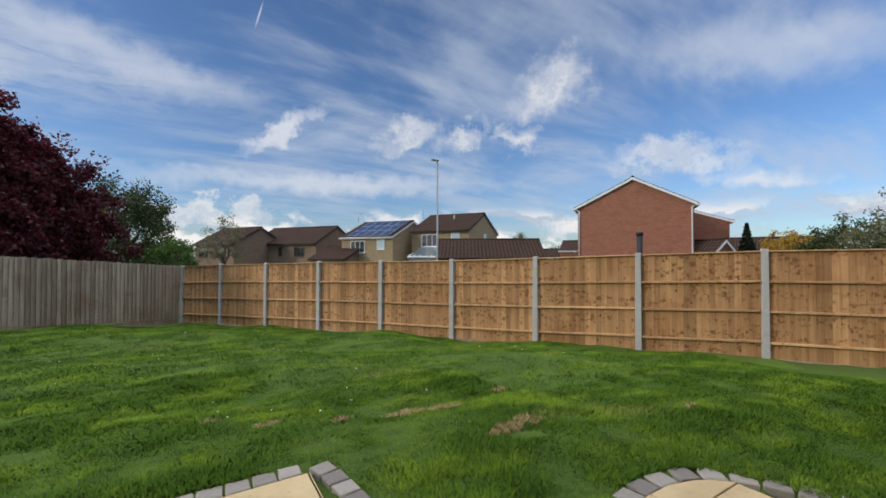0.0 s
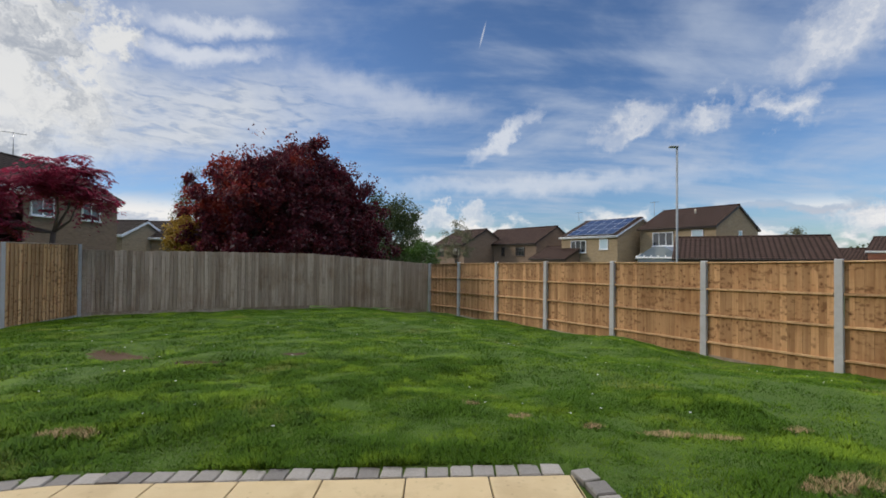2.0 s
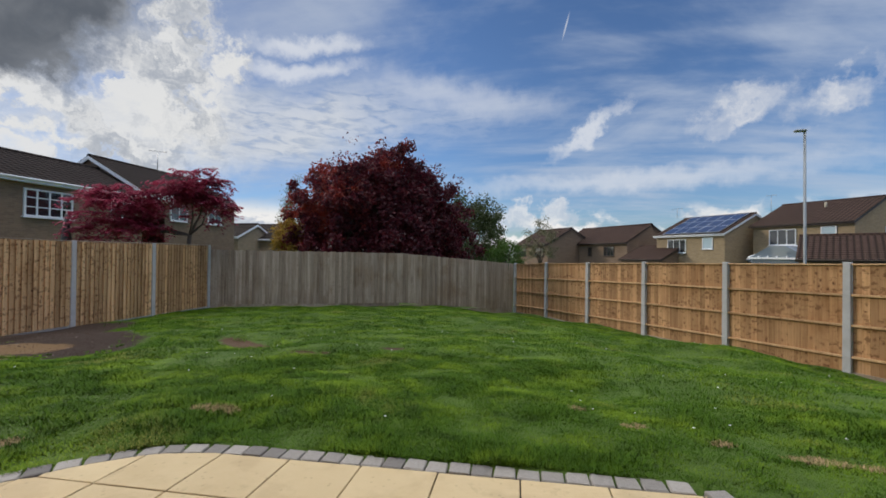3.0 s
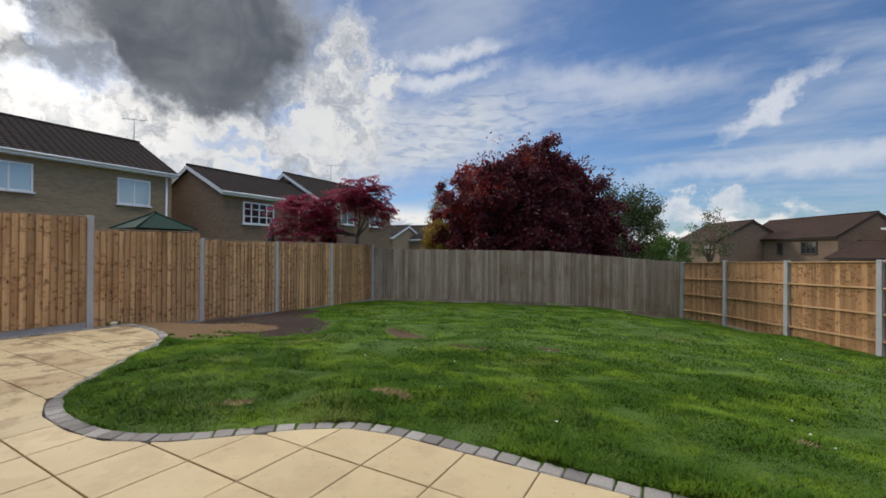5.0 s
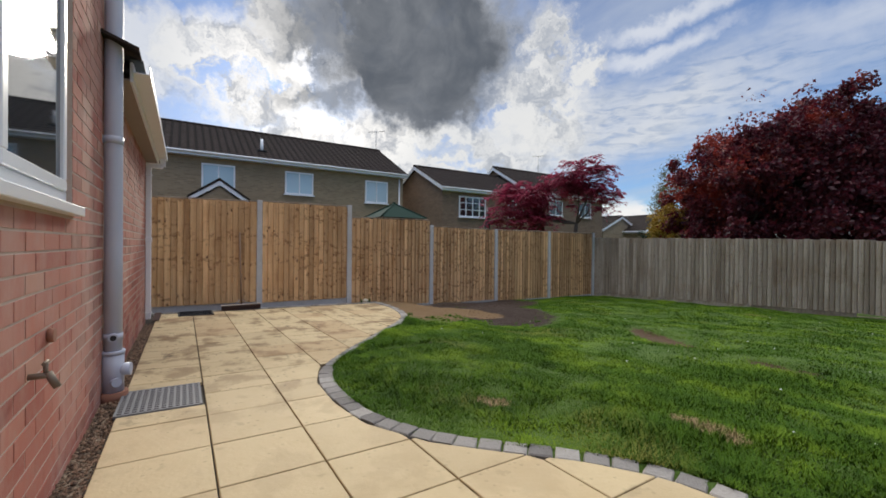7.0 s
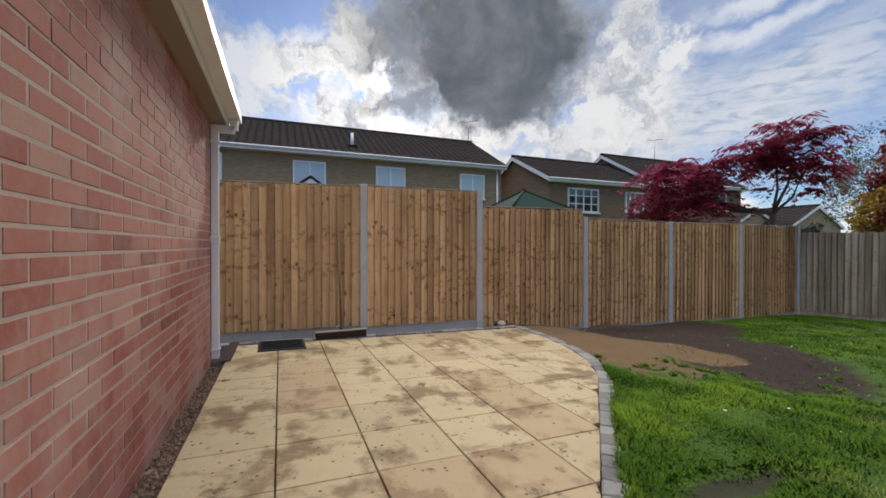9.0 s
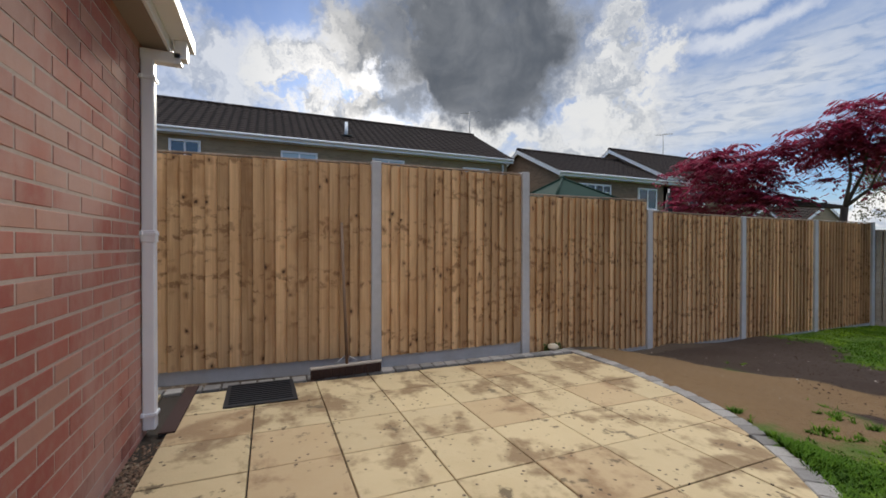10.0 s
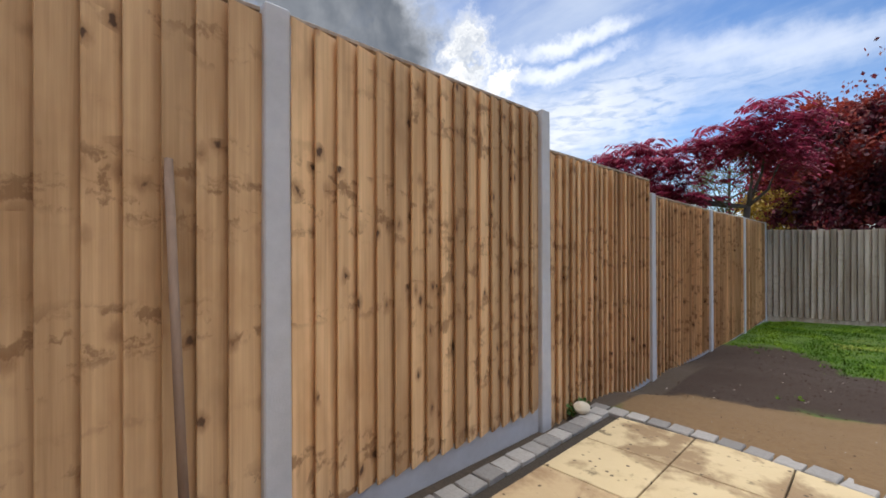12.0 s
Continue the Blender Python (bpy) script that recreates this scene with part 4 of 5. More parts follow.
# ---- houses round about ----
def far_window(house, x, z, w, h, face, pane=None, bars=(1, 1), trim=None, y=0.0):
    """face: turn about z of the wall that carries it; x along that wall, from its local origin face."""
    m, trim = Matrix.Rotation(face[2], 4, "Z"), trim or WHITE
    at = Vector((face[0], face[1], z)) + m @ Vector((x, -0.03, 0))
    f = new("window")
    f.parent, f.location, f.rotation_euler = house, at, (0, 0, face[2])
    t = 0.07
    rim = [box_bm(w, 0.08, t, at=(0, 0, 0)), box_bm(w, 0.08, t, at=(0, 0, h - t)), box_bm(t, 0.08, h - 2 * t, at=(-(w - t) / 2, 0, t)), box_bm(t, 0.08, h - 2 * t, at=((w - t) / 2, 0, t))]
    for i in range(1, bars[0] + 1):
        rim.append(box_bm(0.06, 0.07, h - 2 * t, at=(-w / 2 + w * i / (bars[0] + 1), 0, t)))
    for i in range(1, bars[1]):
        rim.append(box_bm(w - 2 * t, 0.06, 0.04, at=(0, -0.002, h * i / bars[1])))
    part("frame", join_bm(*rim), trim, f, "")
    part("pane", box_bm(w - 2 * t, 0.02, h - 2 * t, at=(0, 0, t)), pane or PANE_DARK, f)
    part("sill", box_bm(w + 0.1, 0.14, 0.05, at=(0, -0.03, -0.05)), trim, f)


def tiled_roof(house, long, half, eave, ridge, over_end, over, mat, at=(0, 0, 0), rows=None):
    """Two pitched slopes of overlapping courses, ridge along x."""
    slope = math.hypot(half + over, (ridge - eave) * (half + over) / half)
    rise = math.atan2(ridge - eave, half)
    rows = rows or max(6, int(slope / 0.30))
    step = slope / rows
    for side in (-1, 1):
        verts, faces = [], []
        x0, x1 = -long / 2 - over_end, long / 2 + over_end
        low = eave - over * math.tan(rise)
        line = [(0.0, 0.0)]
        for k in range(rows):
            line += [(k * step, 0.035), ((k + 1) * step, 0.012)]
        line.append((rows * step, -0.03))
        for s, lift in line:
            yy, zz = (half + over) - s * math.cos(rise), low + s * math.sin(rise)
            for x in (x0, x1):
                verts.append((x, side * (yy + lift * math.sin(rise)), zz + lift * math.cos(rise)))
        faces = [[2 * i, 2 * i + 1, 2 * i + 3, 2 * i + 2] for i in range(len(line) - 1)]
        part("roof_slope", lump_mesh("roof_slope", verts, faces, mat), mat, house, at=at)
    part("ridge_tile", tube_bm([(-long / 2 - over_end, 0, ridge), (long / 2 + over_end, 0, ridge)], 0.11, 8), mat, house, at=at)


def house_shell(name, at, turn, long, deep, eave, ridge, wall_mat, roof_mat, label, trim=None, over_end=0.12, over=0.3, ends=(True, True), low=-3.0):
    """A gabled house; its origin lies under the middle, front along -y; heights are over the origin."""
    house = thing(name, at, turn, label, "house")
    trim = trim or WHITE
    half = deep / 2
    part("wall", prism_bm([(-half, low), (half, low), (half, eave), (0, ridge - 0.1), (-half, eave)], long, "x"), wall_mat, house, at=(-long / 2, 0, 0))
    tiled_roof(house, long, half, eave, ridge, over_end, over, roof_mat)
    k = (ridge - eave) / half
    for s in (-1, 1):
        part("fascia", box_bm(long + 2 * over_end, 0.03, 0.18, at=(0, s * (half + over - 0.02), eave - over * k - 0.19)), trim, house)
        part("gutter", tube_bm([(-long / 2 - over_end, s * (half + over + 0.05), eave - over * k - 0.05), (long / 2 + over_end, s * (half + over + 0.05), eave - over * k - 0.05)], 0.045, 8), trim, house)
        part("soffit", box_bm(long, over, 0.02, at=(0, s * (half + over / 2), eave - over * k - 0.19)), trim, house)
        for e in (-1, 1):
            x = e * (long / 2 + over_end)
            out = [(s * (half + over), eave - over * k - 0.20), (0, ridge - 0.20), (0, ridge - 0.02), (s * (half + over), eave - over * k - 0.01)]
            part("bargeboard", prism_bm(out, 0.03, "x"), trim, house, at=(x - 0.015, 0, 0))
    return house


def aerial(at, high, turn=0.0, label="metal television aerial on a thin pole on a house roof"):
    a = thing("aerial", at, turn, label, "aerial", "aerials")
    part("pole", tube_bm([(0, 0, 0), (0, 0, high)], 0.02, 6), STEEL, a)
    part("boom", tube_bm([(-0.5, 0, high - 0.08), (0.55, 0, high + 0.02)], 0.014, 6), STEEL, a)
    for i in range(6):
        part("rod", tube_bm([(-0.4 + 0.17 * i, -0.2, high - 0.06 + 0.015 * i), (-0.4 + 0.17 * i, 0.2, high - 0.06 + 0.015 * i)], 0.008, 5), STEEL, a)


def vent_pipe(at, high):
    v = thing("roof_vent", at, 0, "white vent pipe through a brown tiled roof", "vent pipe", "roof vents")
    part("pipe", tube_bm([(0, 0, -0.1), (0, 0, high)], 0.065, 12), WHITE, v)
    part("flashing", box_bm(0.45, 0.4, 0.03, at=(0, 0, -0.06)), LEAD, v)


def house_west():
    # Ridge along the y axis; the front looks to +x.
    eave, ridge, half = 4.75, 6.75, 3.5
    cx, cy, long = -25.0, 3.0, 14.6
    h = house_shell("house", (cx, cy, 0), radians(90), long, 2 * half, eave + 0.18, ridge, BUFF_WALL, TILE, "buff brick terraced house with brown tiled roof beyond fence", over=0.35)
    front = (0, -half, 0)
    # Along the local x axis runs world +y.
    for y, z, w, hh, pane in ((1.47, 3.19, 1.27, 1.13, PANE_BLIND_SKY), (4.82, 3.27, 1.3, 1.06, PANE_BLIND_SKY), (8.74, 3.13, 1.27, 1.15, PANE_BLIND_SKY), (-2.1, 3.3, 0.9, 1.1, PANE_DARK)):
        far_window(h, y - cy, z, w, hh, front, pane, (1, 1))
    part("downpipe", tube_bm([(10.05 - cy, -half - 0.06, -1), (10.05 - cy, -half - 0.06, eave - 0.1)], 0.045, 10), WHITE, h)
    porch = thing("porch", (-21.0, 1.47, 0), radians(90), "small gabled porch with white boards and a grey tiled roof", "porch")
    part("wall", prism_bm([(-0.85, -1), (0.85, -1), (0.85, 2.7), (0, 3.3), (-0.85, 2.7)], 0.5), BUFF_WALL, porch, at=(0, -0.1, 0))
    part("bargeboard", prism_bm([(-1.1, 2.62), (0, 3.36), (1.1, 2.62), (1.1, 2.78), (0, 3.54), (-1.1, 2.78)], 0.04), WHITE, porch, at=(0, -0.2, 0))
    part("roof", prism_bm([(-1.15, 2.75), (0, 3.54), (1.15, 2.75), (1.15, 2.85), (0, 3.66), (-1.15, 2.85)], 0.9), TILE, porch, at=(0, -0.22, 0))
    vent_pipe((-22.1, 3.27, 5.28), 0.52), vent_pipe((-22.1, -3.93, 5.28), 0.52)
    aerial((-25, 10.2, 6.75), 1.2, radians(70))
    # The house behind, gable to the south.
    h2 = house_shell("house", (-22.3, 15.4, 0), radians(90), 7.6, 5.6, 4.15, 5.5, BROWN_WALL, TILE, "brown brick gabled house with white boards behind the red tree", over=0.3, over_end=0.2)
    f2 = (0, -2.8, 0)
    far_window(h2, 13.53 - 15.4, 2.5, 1.8, 1.12, f2, PANE_DARK, (3, 3))
    far_window(h2, 16.7 - 15.4, 2.6, 1.2, 1.0, f2, PANE_DARK, (1, 1))
    h3 = house_shell("house", (-22.7, 21.3, 0), radians(90), 7.0, 6.4, 4.4, 6.2, BROWN_WALL, TILE, "taller brown brick house with tiled roof behind red tree", over=0.3, over_end=0.2)
    f3 = (0, -3.2, 0)
    far_window(h3, -1.2, 2.9, 1.2, 1.0, f3, PANE_DARK, (1, 1))
    far_window(h3, 1.6, 2.9, 1.2, 1.0, f3, PANE_DARK, (1, 1))
    aerial((-22.7, 21.8, 6.2), 1.3, radians(70))
    for x, y, e, r, w in ((-26.5, 33.0, 2.6, 3.7, 5.0), (-24.5, 36.5, 2.5, 3.9, 6.0)):
        house_shell("bungalow", (x, y, 0), radians(0), 6.0, w, e, r, BUFF_WALL, TILE, "small buff gabled house with white boards behind old fence", over=0.25)


def summerhouse():
    s = thing("summerhouse", (-10.95, 4.72, -0.13), 0, "green felted summerhouse roof with lap siding behind the tall fence", "garden shed")
    part("wall", box_bm(1.0, 1.0, 2.85, at=(0, 0, -1.1)), GREEN, s)
    bm = bmesh.new()
    base = [bm.verts.new((x, y, 1.74)) for x, y in ((-0.62, -0.62), (0.62, -0.62), (0.62, 0.62), (-0.62, 0.62))]
    tip = bm.verts.new((0, 0, 2.12))
    bm.faces.new(base[::-1])
    for i in range(4):
        bm.faces.new((base[i], base[(i + 1) % 4], tip))
    part("roof", bm, GREEN, s, "dark green pyramid roof")
    for i in range(4):
        a = math.pi / 4 + i * math.pi / 2
        part("hip_strip", tube_bm([(0.87 * math.cos(a), 0.87 * math.sin(a), 1.75), (0, 0, 2.13)], 0.02, 6), GREEN, s)
    part("finial", tube_bm([(0, 0, 2.12), (0, 0, 2.16)], 0.04, 8), GREEN, s)


def polar(az, d, z=0.0):
    az += 0.5
    return (math.sin(radians(az)) * d, -0.2 + math.cos(radians(az)) * d, z)


def street():
    turn = radians(90 - 147)
    f = lambda long, half: (0, -half, 0)
    # Front walls look along -y of each house before its turn.
    specs = [("C1", 4.2, 58, 7.0, 7.5, 2.75, 4.75, BROWN_WALL, TILE_RED, "brown brick house with dark windows and a red-brown roof", BROWN_TRIM),
             ("C2", 11.7, 57, 11.2, 7.5, 2.9, 4.95, BROWN_WALL, TILE_RED, "wide brown brick house with a red-brown roof", BROWN_TRIM),
             ("D", 22.9, 50, 7.0, 8.8, 3.45, 5.35, YELLOW_WALL, TILE_RED, "yellow brick house with solar panels on its brown roof", WHITE),
             ("E", 32.5, 49, 7.0, 9.4, 4.15, 6.2, YELLOW_WALL, TILE_RED, "yellow brick house with a red-brown roof and brown boards", BROWN_TRIM)]
    for code, az, d, long, deep, e, r, wm, rm, label, trim in specs:
        h = house_shell("house", polar(az, d), turn, long, deep, e, r, wm, rm, label, trim, over=0.35)
        front, side = (0, -deep / 2, 0), (long / 2, 0, radians(90))
        if code in ("C1", "C2"):
            for x in (-0.28, 0.26):
                far_window(h, x * long, e - 1.75, 1.6, 1.15, front, PANE_DARK, (2, 2), BROWN_TRIM)
            if code == "C2":
                far_window(h, -0.02 * long, e - 1.75, 0.6, 1.1, front, PANE_DARK, (0, 1), BROWN_TRIM)
        else:
            far_window(h, -0.17 * long, e - 1.9, 2.0, 1.35, front, PANE_DARK, (2, 1))
            far_window(h, 0.28 * long, e - 1.55, 1.0, 1.1, front, PANE_BLIND_SKY, (0, 1))
            far_window(h, 0.3, e - 1.6, 0.8, 1.2, side, PANE_BLIND_SKY, (0, 1))
        if code == "D":
            rise = math.atan2(r - e, deep / 2)
            for i in range(5):
                for j in range(3):
                    s = thing("solar_panel", h.matrix_basis @ Vector((-2.0 + 1.15 * i, -deep / 2 - 0.05 + (0.55 + 1.6 * j) * math.cos(rise), e + 0.1 + (0.55 + 1.6 * j) * math.sin(rise))), turn, "dark blue solar panel on a house roof", "solar panel", "solar panels")
                    part("glass", box_bm(1.08, 1.54, 0.05, base=False), SOLAR, s, turn=(rise, 0, 0))
                    part("frame", join_bm(box_bm(1.14, 0.04, 0.06, at=(0, -0.78, -0.03)), box_bm(1.14, 0.04, 0.06, at=(0, 0.78, -0.03)), box_bm(0.04, 1.6, 0.06, at=(-0.56, 0, -0.03)), box_bm(0.04, 1.6, 0.06, at=(0.56, 0, -0.03))), STEEL, s, turn=(rise, 0, 0))
        if code == "E":
            part("ridge_vent", tube_bm([(0.4, -1.6, r - 0.75), (0.4, -1.6, r - 0.25)], 0.09, 8), STONE, h)
    house_shell("outbuilding", polar(17.0, 49), turn, 5.0, 6.0, 0.95, 2.3, BROWN_WALL, TILE_RED, "low brown brick garage with a red-brown roof before houses", BROWN_TRIM, over=0.2)
    house_shell("outbuilding", polar(27.2, 50), turn, 4.5, 6.0, 1.1, 2.3, YELLOW_WALL, TILE_RED, "low yellow brick lean-to with a red-brown roof", WHITE, over=0.2)
    for az, d, z, hh in ((18.8, 50, 5.3, 1.0), (27.8, 51, 5.4, 1.9)):
        aerial(polar(az, d, z), hh)
    g = house_shell("garage", polar(37.0, 36), radians(90 - 124), 8.6, 6.0, 1.25, 2.65, BROWN_WALL, TILE_RED, "low brown brick garage block with a dark ribbed tiled roof", BROWN_TRIM, over=0.3)
    con = thing("conservatory", polar(29.2, 40, 0.35), turn, "white framed conservatory with a shallow glazed roof", "conservatory")
    part("wall", box_bm(3.6, 3.0, 3.0, at=(0, 0, -2.2)), PANE, con)
    for i in range(7):
        part("roof_bar", tube_bm([(-1.9 + 3.8 * i / 6, -1.6, 0.85), (-0.5 + 1.0 * i / 6, 0, 1.75)], 0.05, 6), WHITE, con)
    part("roof_pane", prism_bm([(-1.9, 0.8), (-0.5, 1.7), (0.5, 1.7), (1.9, 0.8)], 3.0), PANE, con, at=(0, -1.5, 0))
    part("eaves_beam", box_bm(3.9, 3.3, 0.14, at=(0, 0, 0.7)), WHITE, con)
    # The tall brick gable that faces the garden.
    ga = 55.6
    gx, gy, _ = polar(ga, 32)
    turn_g = radians(90 - ga) + 0.0
    h = house_shell("house", polar(ga, 36.5), radians(90 - ga), 9.0, 7.5, 4.95, 6.85, RED_WALL, TILE, "red brick house with a white-edged gable facing the garden", over=0.3, over_end=0.15)
    for s in (-1, 1):
        part("downpipe", tube_bm([(-4.56, s * 3.65, -2), (-4.56, s * 3.65, 4.55), (-4.6, s * 3.95, 4.75)], 0.05, 10), WHITE, h)
    annex = house_shell("house", polar(60.9, 42), radians(90 - ga), 6.0, 6.2, 4.15, 5.2, RED_WALL, TILE, "red brick house end with white gutters beyond the gable", over=0.3)
    low = house_shell("outbuilding", polar(63.5, 33), radians(90 - 20), 3.0, 2.6, 1.0, 2.3, RED_WALL, TILE_RED, "low outbuilding with a red tiled roof beside the brick house", over=0.2)
    low2 = house_shell("outbuilding", polar(66.5, 60), radians(90 - 160), 14.0, 5.0, 1.2, 3.4, BROWN_WALL, TILE_RED, "distant long low building with a brown roof", BROWN_TRIM, over=0.2)
    s2 = house_shell("house", polar(44.2, 60), turn, 7.0, 6.0, 1.0, 2.2, YELLOW_WALL, TILE_RED, "distant house with a dark roof and solar panels", over=0.2)
    s3 = house_shell("house", polar(48.6, 58), turn, 3.0, 6.0, 2.0, 3.3, RED_WALL, TILE_RED, "distant red brick house end with white trim", over=0.2)
    flue = thing("stove_flue", polar(56.45, 26, -0.6), 0, "black metal stove flue pipe standing before the brick gable", "flue")
    part("pipe", tube_bm([(0, 0, 0), (0, 0, 3.0)], 0.16, 14), DARK, flue)
    part("cap", tube_bm([(0, 0, 3.0), (0, 0, 3.18)], 0.2, 14), DARK, flue)
    lamp = thing("street_lamp", (9.1, 15.35, -1.0), 0, "tall grey street lamp column with a small flat head", "street lamp")
    part("column", tube_bm([(0, 0, 0), (0, 0, 1.2), (0, 0, 1.25), (0, 0, 6.4)], 0.055, 12, 0.7), COLUMN, lamp)
    part("head", join_bm(box_bm(0.34, 0.17, 0.07, 0.02, at=(-0.12, 0.02, 6.4)), tube_bm([(0, 0, 6.36), (0, 0, 6.42)], 0.04, 10)), COLUMN, lamp)


house_west(), summerhouse(), street()


# ---- trees ----
def leaf_cloud(seed, clumps, per, size, spread, droop=0.2, long=1.0):
    """Small leaves round clump centres: rows of (centre, radius). Each leaf is a bent four-sided blade."""
    g = np.random.default_rng(seed)
    c = np.repeat(np.array([k[0] for k in clumps], float), per, 0)
    r = np.repeat(np.array([k[1] for k in clumps], float), per)
    n = len(c)
    d = g.normal(size=(n, 3))
    d /= np.linalg.norm(d, axis=1)[:, None]
    p = c + d * (r * g.random(n) ** spread)[:, None]
    a = g.normal(size=(n, 3))
    a[:, 2] -= droop * 2
    a /= np.linalg.norm(a, axis=1)[:, None]
    b = np.cross(a, g.normal(size=(n, 3)))
    b /= np.linalg.norm(b, axis=1)[:, None]
    s = (size * (0.6 + 0.8 * g.random(n)))[:, None]
    v = np.stack([p, p + a * s * 0.5 * long + b * s * 0.32, p + a * s * long, p + a * s * 0.5 * long - b * s * 0.32], 1)
    return v.reshape(-1, 3), np.arange(n * 4).reshape(-1, 4)


def clump_shell(seed, centre, radii, count, size, low=-0.7, rag=0.16):
    g = np.random.default_rng(seed)
    out = []
    while len(out) < count:
        d = g.normal(size=3)
        d /= np.linalg.norm(d)
        if d[2] < low:
            continue
        f = g.uniform(0.35, 1.0) ** 0.45 * (1 + g.normal() * rag * 0.5 + rag * math.sin(5 * d[0] + seed) * math.sin(4 * d[1]))
        out.append((np.array(centre) + d * np.array(radii) * f, size * g.uniform(0.6, 1.3)))
    return out


def limbs(trunk_at, top, tips, girth, seed):
    g = random.Random(seed)
    bits = []
    base, crown = Vector(trunk_at), Vector(top)
    bits.append(tube_bm([base.lerp(crown, k / 5) + Vector((g.uniform(-.04, .04), g.uniform(-.04, .04), 0)) for k in range(6)], girth, 10, 0.5))
    for tip in tips:
        s = g.uniform(0.35, 0.95)
        a, b = base.lerp(crown, s), Vector(tip)
        mid = a.lerp(b, 0.5) + Vector((0, 0, 0.12 * (b - a).length))
        bits.append(tube_bm([a, a.lerp(mid, 0.6), mid, b], girth * 0.42, 7, 0.25))
    return join_bm(*bits)


def tree(name, base, top, clumps, per, size, mat, label, girth=0.15, seed=1, spread=0.6, droop=0.2, long=1.0, inner=None):
    t = thing(name, base, 0, label, "tree")
    off = Vector(base)
    tips = [tuple(Vector(c[0]) - off) for c in clumps[:: max(1, len(clumps) // 16)]]
    part("trunk", limbs((0, 0, 0), tuple(Vector(top) - off), tips, girth, seed), BARK, t)
    v, f = leaf_cloud(seed, [(np.array(c[0]) - np.array(base), c[1]) for c in clumps], per, size, spread, droop, long)
    part("crown", lump_mesh("crown", v, f, mat), mat, t)
    return t


def all_trees():
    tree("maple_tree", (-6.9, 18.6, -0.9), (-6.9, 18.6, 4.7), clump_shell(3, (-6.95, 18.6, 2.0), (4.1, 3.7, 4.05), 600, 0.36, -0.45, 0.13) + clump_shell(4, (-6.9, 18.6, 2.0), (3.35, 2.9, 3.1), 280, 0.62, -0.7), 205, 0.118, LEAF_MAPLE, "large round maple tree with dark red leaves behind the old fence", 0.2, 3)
    maple = bpy.data.objects["maple_tree"]
    stray = clump_shell(5, (0.0, 0.0, 2.9), (4.35, 3.9, 4.4), 420, 0.3, -0.3, 0.13)
    v, f = leaf_cloud(6, stray, 14, 0.12, 0.5)
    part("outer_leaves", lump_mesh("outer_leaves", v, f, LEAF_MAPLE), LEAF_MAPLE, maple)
    # The sumac: fronds of hanging leaflets on forking limbs.
    g = np.random.default_rng(11)
    base = np.array((-9.86, 10.1, -0.5))
    t = thing("sumac_tree", tuple(base), 0, "crimson sumac tree with drooping fronds behind the fence", "tree")
    heads = []
    for cx, cy, cz, rx, ry, rz, k in ((-9.45, 10.15, 3.05, 0.75, 0.75, 0.62, 42), (-10.4, 10.0, 2.65, 1.0, 0.9, 0.62, 38), (-11.4, 9.4, 2.45, 1.1, 1.0, 0.72, 70), (-11.3, 9.4, 1.75, 1.2, 0.9, 0.5, 42), (-9.35, 10.7, 2.5, 0.6, 0.6, 0.6, 24)):
        for _ in range(k):
            d = g.normal(size=3)
            d /= np.linalg.norm(d)
            d[2] = abs(d[2]) * (1 if g.random() < 0.75 else -1)
            heads.append(np.array((cx, cy, cz)) + d * np.array((rx, ry, rz)) * g.uniform(0.55, 1.0))
    tips = [Vector(h - base) for h in heads[::9]]
    fork = Vector((0.12, 0.1, 2.15))
    bits = [tube_bm([(0, 0, 0), (0.05, 0.05, 1.0), fork], 0.07, 10, 0.8)]
    for tip in tips[::3]:
        mid = fork.lerp(tip, 0.45) + Vector((0.05, 0.05, -0.12))
        bits.append(tube_bm([fork, fork.lerp(mid, 0.6), mid, mid.lerp(tip, 0.5) + Vector((0, 0, 0.06)), tip], 0.036, 6, 0.3))
    part("trunk", join_bm(*bits), BARK, t, "pale brown forking limbs")
    verts, faces = [], []
    for h in heads:
        for _ in range(4):
            az, run = g.uniform(0, 2 * math.pi), g.uniform(0.28, 0.5)
            out = np.array((math.cos(az), math.sin(az), 0))
            side = np.array((-math.sin(az), math.cos(az), 0))
            for k in range(9):
                s = (k + 1) / 9
                p = h - base + out * run * s + np.array((0, 0, 0.14 * s - 0.26 * s * s * g.uniform(0.6, 2.4)))
                for e in (-1, 1):
                    ln = 0.135 * (1.1 - 0.6 * abs(s - 0.45))
                    a = side * e * ln + out * ln * 0.3 + np.array((0, 0, -ln * 0.55))
                    w = out * 0.023
                    i = len(verts)
                    verts += [p, p + a * 0.5 + w, p + a, p + a * 0.5 - w]
                    faces.append((i, i + 1, i + 2, i + 3))
    part("crown", lump_mesh("crown", verts, faces, LEAF_SUMAC), LEAF_SUMAC, t, "drooping crimson fronds")
    tree("birch_tree", (-12.3, 21.6, -1), (-12.3, 21.6, 4.5), clump_shell(7, (-12.1, 21.6, 3.4), (2.0, 1.5, 2.2), 110, 0.4, -0.6), 90, 0.07, LEAF_PALE, "thin pale green birch tree beside the dark maple", 0.09, 7)
    tree("tree", (-3.4, 27.0, -1.2), (-3.4, 27, 3.6), clump_shell(8, (-3.9, 27.0, 2.0), (2.9, 2.6, 3.1), 300, 0.5), 100, 0.12, LEAF_GREEN, "round dull green tree behind the old fence", 0.2, 8)
